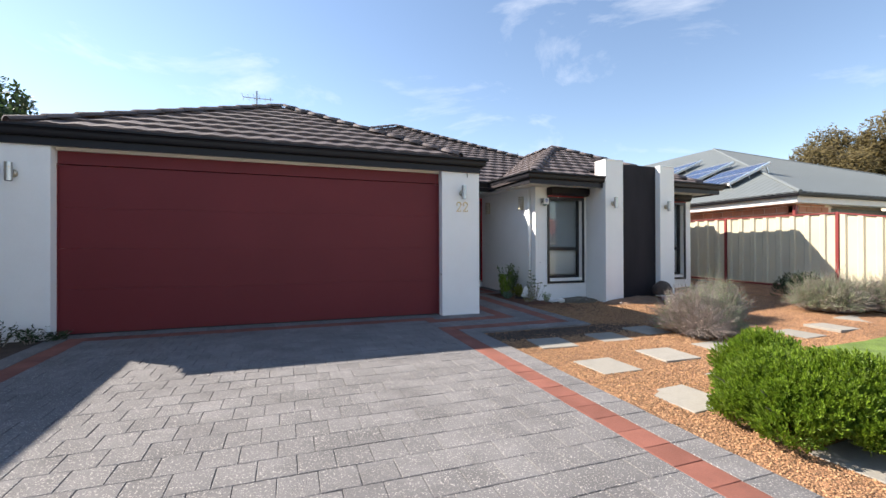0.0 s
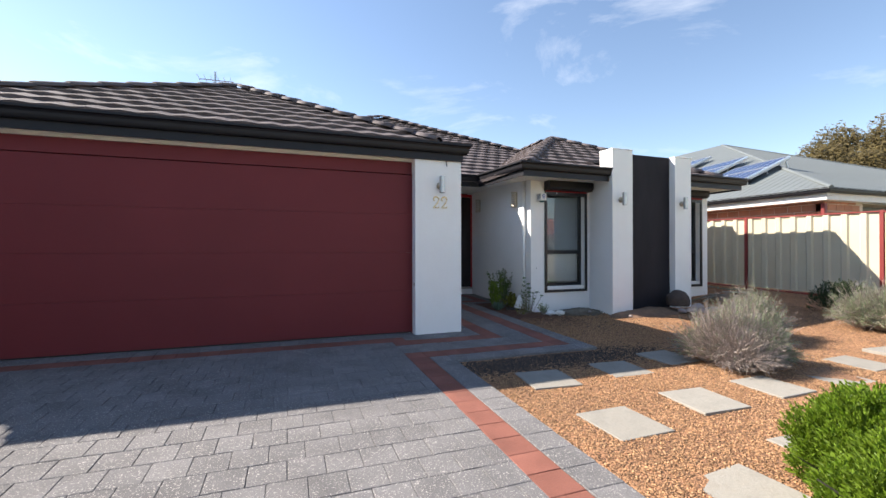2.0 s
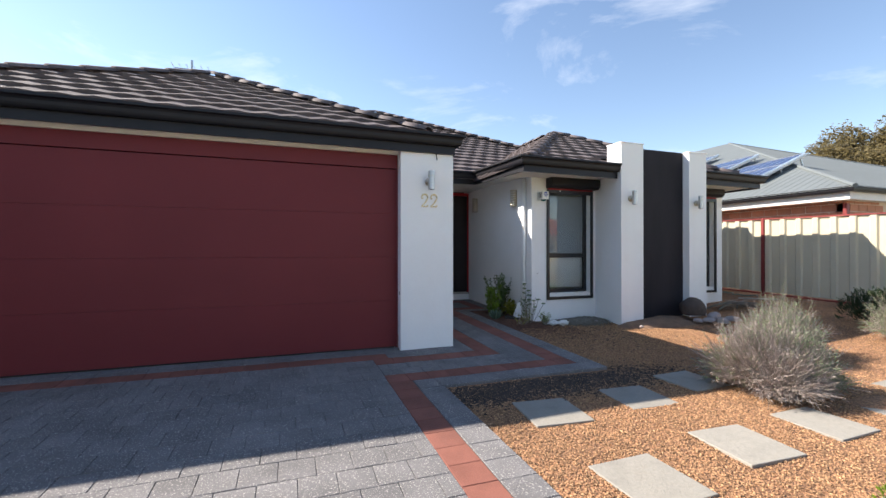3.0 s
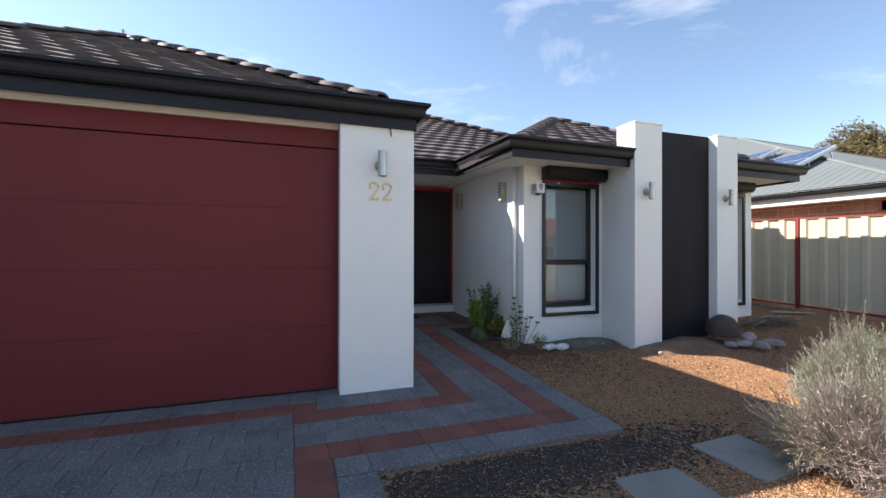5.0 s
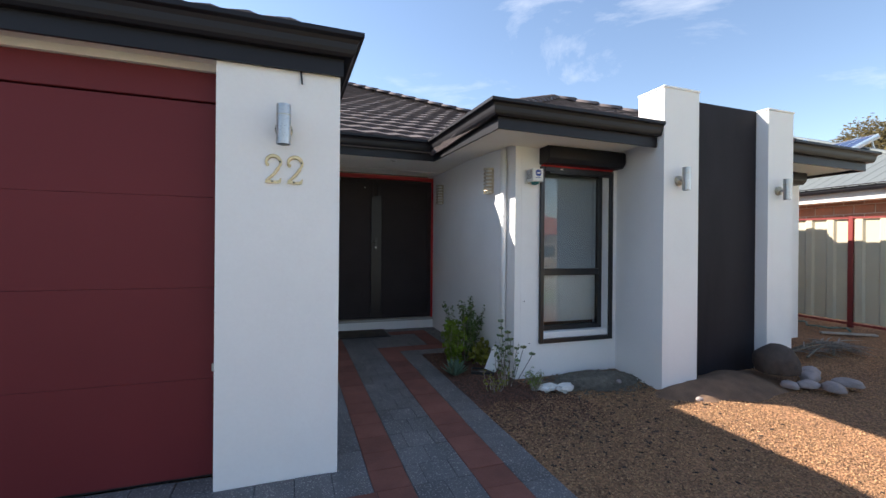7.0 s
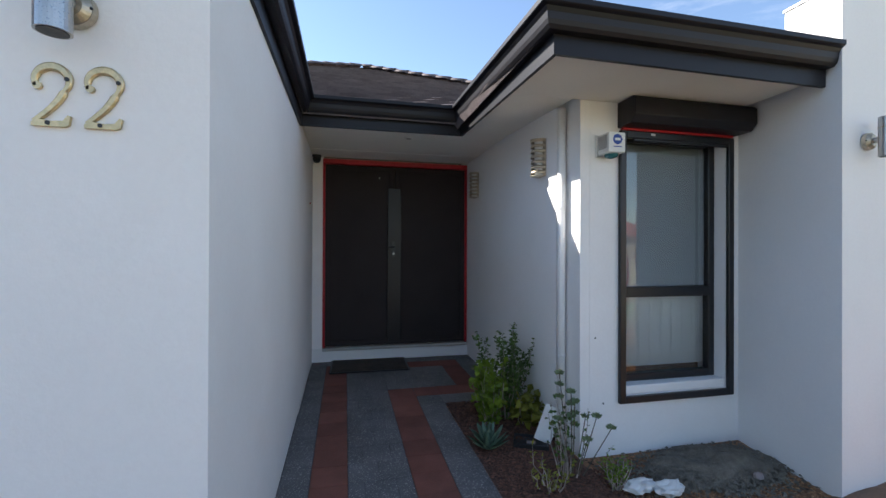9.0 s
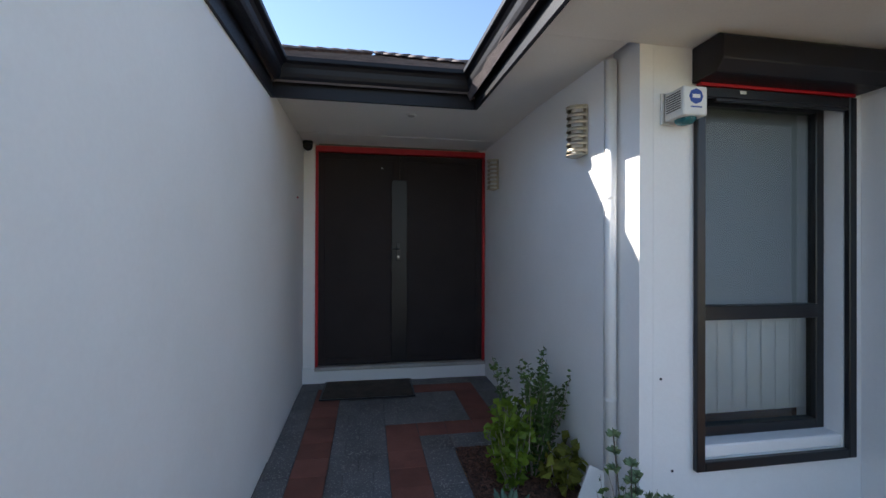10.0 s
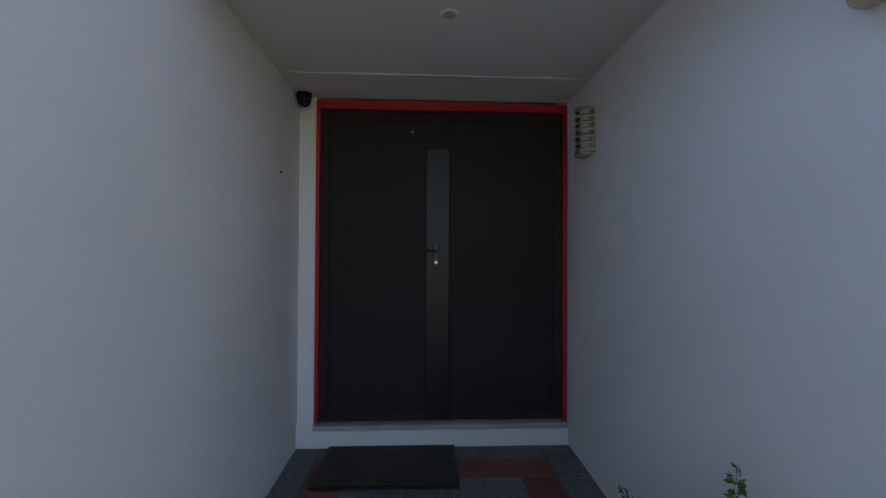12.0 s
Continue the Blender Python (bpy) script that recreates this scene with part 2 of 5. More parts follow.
def glass_material():
    m = bpy.data.materials.new("window_glass")
    m.use_nodes = True
    b = m.node_tree.nodes["Principled BSDF"]
    b.inputs["Base Color"].default_value = (0.86, 0.9, 0.9, 1)
    b.inputs["Roughness"].default_value, b.inputs["IOR"].default_value = 0.0, 1.5
    b.inputs["Transmission Weight"].default_value = 1.0
    return m


GLASS = glass_material()

# ---- building tools ----
def ground(x, y):
    """Height of the site: it climbs gently to the house, and to the far side of the garden."""
    return 0.12 + 0.0265 * max(min(y, 14.0), -6.0) + 0.05 * max(0.0, min(x, 14.0) - 6.8)


def mesh_of(bm, mat, smooth=False):
    me = bpy.data.meshes.new("mesh")
    bm.normal_update()
    bm.to_mesh(me)
    bm.free()
    me.materials.append(mat)
    if smooth:
        for p in me.polygons:
            p.use_smooth = True
    return me


def part(name, bm, mat, parent, label="", smooth=False):
    ob = new(name, mesh_of(bm, mat, smooth))
    ob.parent = parent
    if label:
        ob["label"] = label
    return ob


def piece(name, me, parent, m):
    """One object on a shared mesh."""
    ob = new(name, me)
    ob.parent = parent
    ob.matrix_basis = m
    return ob


def solid(name, bm, mat, label, category="", kind="", group="", smooth=False):
    return tagged(new(name, mesh_of(bm, mat, smooth)), label, category, group, kind)


def holder(name, label, category, at=(0, 0, 0), group="", kind="", turn=0):
    ob = new(name)
    ob.empty_display_size = 0.1
    ob.matrix_basis = pose(*at, 0, 0, turn)
    return tagged(ob, label, category, group, kind)


def box(bm, x0, x1, y0, y1, z0, z1, bevel=0.0, seg=1):
    r = bmesh.ops.create_cube(bm, size=1, matrix=Matrix.LocRotScale(((x0 + x1) / 2, (y0 + y1) / 2, (z0 + z1) / 2), None, (x1 - x0, y1 - y0, z1 - z0)))
    if bevel:
        es = list({e for v in r["verts"] for e in v.link_edges})
        bmesh.ops.bevel(bm, geom=es, offset=bevel, segments=seg, affect="EDGES", profile=0.5)
    return bm


def boxes(*specs, bevel=0.0):
    bm = bmesh.new()
    for s in specs:
        box(bm, *s, bevel=bevel)
    return bm


def tube(bm, a, b, r0, r1=None, sides=8, caps=True):
    a, b = Vector(a), Vector(b)
    r1 = r0 if r1 is None else r1
    q = (b - a).to_track_quat("Z", "Y").to_matrix()
    rings = []
    for p, r in ((a, r0), (b, r1)):
        rings.append([bm.verts.new(p + q @ Vector((r * math.cos(2 * math.pi * i / sides), r * math.sin(2 * math.pi * i / sides), 0))) for i in range(sides)])
    for i in range(sides):
        j = (i + 1) % sides
        bm.faces.new((rings[0][i], rings[0][j], rings[1][j], rings[1][i]))
    if caps:
        bm.faces.new(rings[0][::-1])
        bm.faces.new(rings[1])
    return bm


def sweep(bm, path, z, profile):
    """A closed profile of (out, up) carried along a path in plan; out is to the right of the way, corners mitred."""
    rings = []
    for i, p in enumerate(path):
        p = Vector(p)
        ds = []
        if i > 0:
            ds.append((p - Vector(path[i - 1])).normalized())
        if i < len(path) - 1:
            ds.append((Vector(path[i + 1]) - p).normalized())
        ns = [Vector((d.y, -d.x)) for d in ds]
        if len(ns) == 2:
            m = (ns[0] + ns[1]).normalized()
            m = m / max(0.2, m.dot(ns[0]))
        else:
            m = ns[0]
        zi = z[i] if isinstance(z, list) else z
        rings.append([bm.verts.new((p.x + m.x * o, p.y + m.y * o, zi + u)) for o, u in profile])
    k = len(profile)
    for r0, r1 in zip(rings, rings[1:]):
        for i in range(k):
            j = (i + 1) % k
            bm.faces.new((r0[i], r0[j], r1[j], r1[i]))
    bm.faces.new(rings[0])
    bm.faces.new(rings[-1][::-1])
    bmesh.ops.recalc_face_normals(bm, faces=bm.faces)
    return bm


def clip(poly, a, b):
    """The part of a 2D polygon to the left of the line from a to b."""
    out = []
    for i, p in enumerate(poly):
        q = poly[(i + 1) % len(poly)]
        sp = (b[0] - a[0]) * (p[1] - a[1]) - (b[1] - a[1]) * (p[0] - a[0])
        sq = (b[0] - a[0]) * (q[1] - a[1]) - (b[1] - a[1]) * (q[0] - a[0])
        if sp >= 0:
            out.append(p)
        if (sp >= 0) != (sq >= 0):
            t = sp / (sp - sq)
            out.append((p[0] + (q[0] - p[0]) * t, p[1] + (q[1] - p[1]) * t))
    return out


def clip_all(poly, region):
    for i in range(len(region)):
        if len(poly) < 3:
            return []
        poly = clip(poly, region[i], region[(i + 1) % len(region)])
    return poly if len(poly) >= 3 else []


def area2(poly):
    return abs(sum(p[0] * q[1] - q[0] * p[1] for p, q in zip(poly, poly[1:] + poly[:1]))) / 2

# ---- ground ----
def sheet(bm, xs, ys, rise=0.0, wobble=0.0, where=None):
    grid = {}
    for i, x in enumerate(xs):
        for j, y in enumerate(ys):
            w = wobble * noise.noise(Vector((x * 0.9, y * 0.9, 3.0))) if wobble else 0.0
            grid[i, j] = bm.verts.new((x, y, ground(x, y) + rise + w))
    for i in range(len(xs) - 1):
        for j in range(len(ys) - 1):
            bm.faces.new((grid[i, j], grid[i + 1, j], grid[i + 1, j + 1], grid[i, j + 1]))
    return bm


def steps(a, b, d):
    k = max(1, round((b - a) / d))
    return [a + (b - a) * i / k for i in range(k + 1)]


solid("ground", sheet(bmesh.new(), [-900, -200, -60, -20, -6, 0, 5, 9, 14, 20, 60, 200, 900], [-900, -200, -60, -20, -6, 0, 4, 8, 14, 30, 60, 200, 900], -0.09), EARTH,
      "bare sandy verge with thin dry grass", "ground", "structure")
solid("gravel_bed", sheet(bmesh.new(), steps(2.5, 12.9, 0.13), steps(-1.5, 12.8, 0.13), -0.028, 0.03), GRAVEL,
      "orange pea gravel covering the front garden", "gravel", "structure")
solid("side_bed", sheet(bmesh.new(), steps(-3.8, -1.6, 0.2), steps(-1.5, 6.6, 0.2), -0.02, 0.03), SOIL, "dark soil strip beside the driveway", "soil", "structure")
lawn_bm = bmesh.new()
rows_l = []
for i in range(25):
    t = i / 24
    y = -1.6 + 4.55 * t
    edge = 4.95 + 0.05 * math.sin(9 * t) + 0.95 * max(0.0, (y - 2.0) / 0.95) ** 2
    rows_l.append([lawn_bm.verts.new((x, y, ground(x, y) + 0.012)) for x in (edge, edge + 1.0, 8.5, 10.6)])
for a, b in zip(rows_l, rows_l[1:]):
    for i in range(3):
        lawn_bm.faces.new((a[i], a[i + 1], b[i + 1], b[i]))
solid("lawn", lawn_bm, LAWN, "short bright green artificial lawn", "lawn", "structure")
solid("road", boxes((-60, 60, -15.0, -8.5, -0.3, -0.03)), ASPHALT, "grey asphalt street", "road", "structure")

# ---- walls ----
TOP = 2.70
FL = ground(0, 6.19) - 0.12


def wall(name, label, *specs, mat=RENDER):
    return solid(name, boxes(*specs, bevel=0.006 if len(specs) == 1 else 0.0), mat, label, "wall", "structure")


wall("wall_garage_left", "white rendered garage pier and side wall", (-2.86, -2.14, 6.19, 6.60, FL, TOP), (-2.86, -2.62, 6.60, 14.0, FL, TOP))
wall("wall_garage_right", "white rendered pier beside the garage door", (2.758, 3.155, 6.19, 6.60, FL, TOP), (3.155, 3.395, 6.19, 10.10, FL, TOP))
wall("wall_porch_back", "white rendered entry wall with door plinth", (3.397, 3.508, 9.86, 10.10, FL, TOP + 0.03), (3.397, 5.173, 9.835, 10.10, FL, 0.525), (5.168, 5.173, 9.86, 10.10, 0.53, TOP + 0.03))
wall("wall_porch_right", "white rendered side wall of the front room", (5.175, 5.43, 7.64, 10.10, FL, TOP), (5.231, 5.30, 7.43, 7.64, FL, TOP))
WX0, WX1, WZ0, WZ1 = 5.552, 6.368, 0.66, 2.42
wall("wall_front_room", "white rendered front wall with a window opening", (5.301, WX0, 7.43, 7.67, FL, TOP), (WX1, 6.80, 7.43, 7.67, FL, TOP), (WX0, WX1, 7.43, 7.67, FL, WZ0), (WX0, WX1, 7.43, 7.67, WZ1, TOP))
VX0, VX1 = 8.43, 9.27
wall("wall_front_far", "white rendered wall with a second window opening", (7.80, VX0, 7.43, 7.67, FL, TOP), (VX1, 9.49, 7.43, 7.67, FL, TOP), (VX0, VX1, 7.43, 7.67, FL, WZ0), (VX0, VX1, 7.43, 7.67, WZ1, TOP))
wall("wall_house_side", "white rendered side wall of the house", (9.25, 9.49, 7.67, 18.0, FL, TOP))
wall("wall_house_back", "white rendered rear wall", (-2.62, 9.25, 17.8, 18.0, FL, TOP))
wall("wall_room_inner", "pale inner wall behind the windows", (5.43, 9.25, 9.9, 10.1, FL, TOP))
wall("wall_pier_near", "tall white rendered pier rising above the eave", (6.378, 6.812, 6.71, 7.428, FL, 2.75), (6.378, 6.812, 6.71, 7.02, 2.75, 3.08))
for v in scene.objects["wall_pier_near"].data.vertices:
    if v.co.x < 6.45 and v.co.y > 7.2:
        v.co.x += 0.1
wall("wall_pier_far", "tall white rendered pier beside the dark panel", (7.785, 8.17, 6.71, 7.428, FL, 2.75), (7.785, 8.17, 6.71, 7.02, 2.75, 3.035))
wall("wall_dark_panel", "matt black rendered feature panel between two white piers", (6.814, 7.783, 6.83, 7.0, FL, 3.055), mat=BLACK_PANEL)
for nm, x0, x1 in (("trim_pier_near", 6.37, 6.82), ("trim_pier_far", 7.777, 8.178)):
    solid(nm, boxes((x0, x1, 6.70, 7.03, 3.082 if x0 < 7 else 3.037, 3.102 if x0 < 7 else 3.057), bevel=0.004), RENDER, "thin white cap on the pier", "capping", "structure")

# ---- eaves: soffits, fascia and gutter ----
EZ = 2.568
solid("ceiling_porch", boxes((3.398, 5.172, 8.478, 9.45, EZ + 0.085, EZ + 0.108), (3.398, 5.172, 9.466, 9.858, EZ + 0.089, EZ + 0.113), (3.398, 5.172, 9.451, 9.465, EZ + 0.080, EZ + 0.103)), SOFFIT, "off-white porch ceiling sheet with a joint strip", "ceiling", "structure")
solid("soffit_front_room", boxes((4.72, 6.38, 6.80, 7.428, EZ + 0.03, EZ + 0.046), (4.72, 5.174, 7.43, 8.476, EZ + 0.03, EZ + 0.046)), SOFFIT, "off-white eave soffit", "soffit", "structure")
for v in scene.objects["soffit_front_room"].data.vertices:
    if v.co.y > 8.4:
        v.co.z += 0.053
solid("soffit_far", boxes((8.18, 9.60, 6.80, 7.428, EZ + 0.004, EZ + 0.02), (9.492, 9.60, 7.43, 17, EZ + 0.004, EZ + 0.02)), SOFFIT, "off-white eave soffit", "soffit", "structure")
solid("soffit_garage", boxes((-2.139, 2.757, 6.165, 6.31, EZ + 0.004, EZ + 0.02), (-2.139, 2.757, 6.312, 6.60, 2.532, EZ + 0.06)), SOFFIT, "off-white strip soffit over the garage door", "soffit", "structure")
FASCIA = [(0.0, 0.0), (0.0, 0.185), (-0.02, 0.185), (-0.02, 0.0)]
GUTTER = [(0.003, 0.085), (0.05, 0.085), (0.066, 0.098), (0.074, 0.115), (0.079, 0.14), (0.092, 0.156), (0.112, 0.162), (0.118, 0.166), (0.118, 0.186), (0.106, 0.186), (0.104, 0.17), (0.07, 0.15), (0.055, 0.1), (0.003, 0.1)]
LINE_A = [(-2.89, 14.0), (-2.89, 6.16), (3.41, 6.16), (3.41, 8.46), (4.71, 8.46), (4.71, 6.79), (6.376, 6.79)]
LINE_B = [(8.172, 6.79), (9.61, 6.79), (9.61, 17.0)]
GUTTER = [(o * 0.86 + 0.0005, 0.095 + (u - 0.085) * 1.22) for o, u in GUTTER]
FALL_A = [2.555, 2.553, 2.546, 2.60, 2.60, 2.552, 2.543]
for line, fall in ((LINE_A, FALL_A), (LINE_B, [2.55, 2.54, 2.54])):
    g = holder("eave_gutter", "dark charcoal steel gutter and fascia along the eaves", "gutter", kind="structure")
    part("fascia", sweep(bmesh.new(), line, fall, FASCIA), CHARCOAL, g)
    part("gutter", sweep(bmesh.new(), line, fall, GUTTER), CHARCOAL, g)

# ---- tiled roofs ----
TW, TL = 0.30, 0.315


def tile_strips(u0, v0, region=None):
    """Strips of one tile, clipped to a region in the plane of the roof: each a polygon in plan with the tile's own origin."""
    res = []
    k = 4
    for s in range(k):
        a, b = u0 + TW * s / k, u0 + TW * (s + 1) / k
        poly = [(a, v0), (b, v0), (b, v0 + TL), (a, v0 + TL)]
        if region:
            poly = clip_all(poly, region)
        if poly and area2(poly) > 2e-4:
            res.append(poly)
    return res


def tile_top(u, v, u0, v0):
    f = (u - u0) / TW
    wave = 0.015 * (0.5 - 0.5 * math.cos(2 * math.pi * f))
    return 0.010 + wave + 0.034 * (1 - (v - v0) / TL)


def add_tile(bm, strips, u0, v0, frame_m):
    for poly in strips:
        tops = [bm.verts.new(frame_m @ Vector((u, v, tile_top(u, v, u0, v0)))) for u, v in poly]
        lows = [bm.verts.new(frame_m @ Vector((u, v, -0.004))) for u, v in poly]
        bm.faces.new(tops)
        for i in range(len(poly)):
            j = (i + 1) % len(poly)
            if abs(poly[i][1] - v0) < 1e-5 and abs(poly[j][1] - v0) < 1e-5 or area2(poly) < TW * TL / 4 - 1e-4:
                bm.faces.new((lows[i], lows[j], tops[j], tops[i]))


tile_bm = bmesh.new()
add_tile(tile_bm, tile_strips(0, 0), 0, 0, Matrix())
TILE = mesh_of(tile_bm, ROOF_TILE)


def roof_face(parent, corners, singles=False, skip=None, underlay=True):
    """corners: the eave's two ends first, then on round; the tiles lie in courses up the slope."""
    c = [Vector(p) for p in corners]
    u = (c[1] - c[0]).normalized()
    n = u.cross(c[2] - c[0]).normalized()
    v = n.cross(u)
    fm = Matrix.Translation(c[0]) @ Matrix((u, v, n)).transposed().to_4x4()
    inv = fm.inverted()
    region = [tuple((inv @ p)[:2]) for p in c]
    us, vs = [p[0] for p in region], [p[1] for p in region]
    rest = bmesh.new()
    made = 0
    row = 0
    v0 = -0.03
    while v0 < max(vs):
        u0 = min(us) - TW - (TW / 2 if row % 2 else 0)
        while u0 < max(us):
            strips = tile_strips(u0, v0, region if row else [(p[0], p[1] - 0.03) if p[1] < 0.01 else p for p in region])
            if strips:
                mid = fm @ Vector((u0 + TW / 2, v0 + TL / 2, 0))
                if not (skip and skip(mid)):
                    full = len(strips) == 4 and all(area2(s) > TW * TL / 4 - 1e-4 for s in strips)
                    if singles and full:
                        tilt = pose(0, 0, 0, random.uniform(-0.25, 0.25), random.uniform(-0.3, 0.3), 0)
                        piece("roof_tile", TILE, parent, fm @ Matrix.Translation((u0, v0, random.uniform(0, 0.003))) @ tilt)
                        made += 1
                    else:
                        add_tile(rest, strips, u0, v0, fm)
            u0 += TW
        v0 += TL
        row += 1
    if rest.verts:
        tagged(part("roof_tiles", rest, ROOF_TILE_J, parent), kind="stuff")
    else:
        rest.free()
    if not underlay:
        return made
    under = bmesh.new()
    under.faces.new([under.verts.new(p - n * 0.012) for p in c])
    part("underlay", under, UNDER, parent)
    return made


cap_bm = bmesh.new()
rr = []
for yy, r in ((0.0, 0.125), (0.40, 0.108)):
    rr.append([cap_bm.verts.new((r * math.cos(a), yy, 0.55 * r * math.sin(a) - 0.012)) for a in [math.pi * i / 6 for i in range(7)]])
    r2 = r - 0.018
    rr.append([cap_bm.verts.new((r2 * math.cos(a), yy, 0.55 * r2 * math.sin(a) - 0.02)) for a in [math.pi * i / 6 for i in range(7)]])
for i in range(6):
    cap_bm.faces.new((rr[0][i], rr[0][i + 1], rr[2][i + 1], rr[2][i]))
    cap_bm.faces.new((rr[0][i + 1], rr[0][i], rr[1][i], rr[1][i + 1]))
    cap_bm.faces.new((rr[2][i], rr[2][i + 1], rr[3][i + 1], rr[3][i]))
CAP = mesh_of(cap_bm, ROOF_TILE, True)


def caps(parent, a, b):
    a, b = Vector(a), Vector(b)
    d = b - a
    k = max(1, int(d.length / 0.36))
    y = d.normalized()
    x = y.cross(Vector((0, 0, 1))).normalized()
    z = x.cross(y)
    rot = Matrix((x, y, z)).transposed().to_4x4()
    for i in range(k):
        p = a + d * (i / k)
        if i == 0:
            continue
        piece("ridge_cap", CAP, parent, Matrix.Translation(p + z * 0.045) @ rot @ pose(0, 0, 0, -1.8, random.uniform(-1.5, 1.5), random.uniform(-1, 1)))


RZ = 2.70
GA, GR = (0.385, 9.16, 4.215), (0.385, 11.62, 4.215)
MA = (4.1, 14.7, 5.72)
FA, FR = (7.30, 9.84, 4.09), (7.30, 11.37, 4.09)
FZ = 2.668
roof_g = holder("roof_garage", "weathered brown-grey concrete tiles on the garage roof", "roof", kind="structure")
roof_face(roof_g, [(-2.87, 6.14, RZ), (3.40, 6.14, RZ), GA], True)
roof_face(roof_g, [(3.40, 6.14, RZ), (3.40, 8.45, RZ), GR, GA])
roof_face(roof_g, [(-2.87, 14.2, RZ), (-2.87, 6.14, RZ), GA, (0.385, 14.2, 4.215)])
caps(roof_g, (3.40, 6.14, RZ), GA)
caps(roof_g, (-2.87, 6.14, RZ), GA)
caps(roof_g, GA, GR)
roof_m = holder("roof_main", "weathered brown-grey concrete tiles on the main roof", "roof", kind="structure")
roof_face(roof_m, [(3.40, 8.45, RZ), (4.68, 8.45, RZ), (7.30, 11.37, 4.09), MA, (0.385, 11.62, 4.215)], True)
roof_face(roof_m, [(9.9, 8.42, RZ), (9.9, 20.9, RZ), MA])
under_bm = bmesh.new()
for tri in ([(7.30, 11.36, 4.08), (9.9, 8.42, RZ), MA], [(-2.98, 8.42, RZ), (0.385, 11.62, 4.21), MA], [(-2.98, 20.9, RZ), (-2.98, 8.42, RZ), MA], [(9.9, 20.9, RZ), (-2.98, 20.9, RZ), MA]):
    under_bm.faces.new([under_bm.verts.new(p) for p in tri])
part("far_slopes", under_bm, ROOF_TILE, roof_m)
caps(roof_m, (9.9, 8.42, RZ), MA)
caps(roof_m, (-2.98, 8.42, RZ), MA)
roof_f = holder("roof_front_room", "weathered brown-grey concrete tiles over the front room", "roof", kind="structure")
between = lambda p: 6.5 < p.x < 8.1 and p.y < 7.5
roof_face(roof_f, [(4.70, 6.78, FZ), (9.62, 6.78, FZ), FA], True, between, False)
roof_face(roof_f, [(4.70, 8.45, FZ), (4.70, 6.78, FZ), FA, FR], True)
roof_face(roof_f, [(9.62, 6.78, FZ), (9.62, 12.0, FZ), (7.30, 12.0, 4.09), FA])
caps(roof_f, (4.70, 6.78, FZ), FA)
caps(roof_f, (9.62, 6.78, FZ), FA)
caps(roof_f, FA, FR)

# ---- boundary fence ----
FX = 10.80
fence = holder("boundary_fence", "cream corrugated steel fence with red posts and capping", "fence", (FX, 0, 0))
POSTS = [0.61, 2.91, 5.21, 7.52, 9.83, 12.14, 14.45, 16.76]


def fence_top(y):
    return 2.03 + 0.018 * min(y - 5.21, 5.0) if y >= 5.21 else max(1.45, 2.03 - (5.21 - y) * 0.17)


for k, y in enumerate(POSTS):
    gz = ground(FX, y)
    part("post", boxes((-0.03, 0.03, y - 0.03, y + 0.03, gz - 0.1, fence_top(y) + 0.02), bevel=0.004), FENCE_RED, fence)
    if k:
        y0, y1 = POSTS[k - 1] + 0.031, y - 0.031
        bm = bmesh.new()
        prof = []
        rib = (y1 - y0) / 8
        for i in range(8):
            for f, o in ((0.0, 0.0), (0.52, 0.0), (0.62, -0.026), (0.90, -0.026)):
                prof.append((y0 + rib * (i + f), o))
        prof.append((y1, 0.0))
        cols = [[bm.verts.new((o + dx, yy, zz)) for dx, zz in ((0, ground(FX, yy) + 0.05), (0, fence_top(yy) - 0.02), (0.006, fence_top(yy) - 0.02), (0.006, ground(FX, yy) + 0.05))] for yy, o in prof]
        for a, b in zip(cols, cols[1:]):
            for i in range(4):
                j = (i + 1) % 4
                bm.faces.new((a[i], b[i], b[j], a[j]))
        bm.faces.new(cols[0][::-1])
        bm.faces.new(cols[-1])
        bmesh.ops.recalc_face_normals(bm, faces=bm.faces)
        part("fence_sheet", bm, FENCE_CREAM, fence)
        for nm, dz0, dz1, top in (("top_rail", -0.014, 0.010, True), ("bottom_rail", 0.0, 0.035, False)):
            bm = bmesh.new()
            vs = []
            for yy in (y0, y1):
                base = fence_top(yy) if top else ground(FX, yy)
                vs.append([bm.verts.new((dx, yy, base + dz)) for dx, dz in ((-0.034, dz0), (0.022, dz0), (0.022, dz1), (-0.034, dz1))])
            for i in range(4):
                j = (i + 1) % 4
                bm.faces.new((vs[0][i], vs[0][j], vs[1][j], vs[1][i]))
            bm.faces.new(vs[0][::-1])
            bm.faces.new(vs[1])
            bmesh.ops.recalc_face_normals(bm, faces=bm.faces)
            part(nm, bm, FENCE_RED, fence)

# ---- garage door ----
gz = ground(0, 6.35)
garage = holder("garage_door", "closed dark red sectional garage door", "garage door", (0.3, 6.35, gz))
zs = [0.012, 0.55, 1.055, 1.555, 2.075]
for a, b in zip(zs, zs[1:]):
    part("panel", boxes((-2.435, 2.455, 0.0, 0.045, a + 0.0004, b - 0.0004), bevel=0.0012), GARAGE_RED, garage)
part("header", boxes((-2.435, 2.455, -0.012, 0.04, 2.083, 2.243), bevel=0.003), GARAGE_RED, garage)
part("seal", boxes((-2.435, 2.455, 0.005, 0.04, 0.0, 0.014)), BLACK_PLASTIC, garage, "black rubber bottom seal")
for x in (-2.4365, 2.4565):
    part("side_track", boxes((x - 0.003 if x < 0 else x - 0.012, x + 0.012 if x < 0 else x + 0.003, -0.02, -0.002, 0.0, 2.09)), GARAGE_RED, garage)
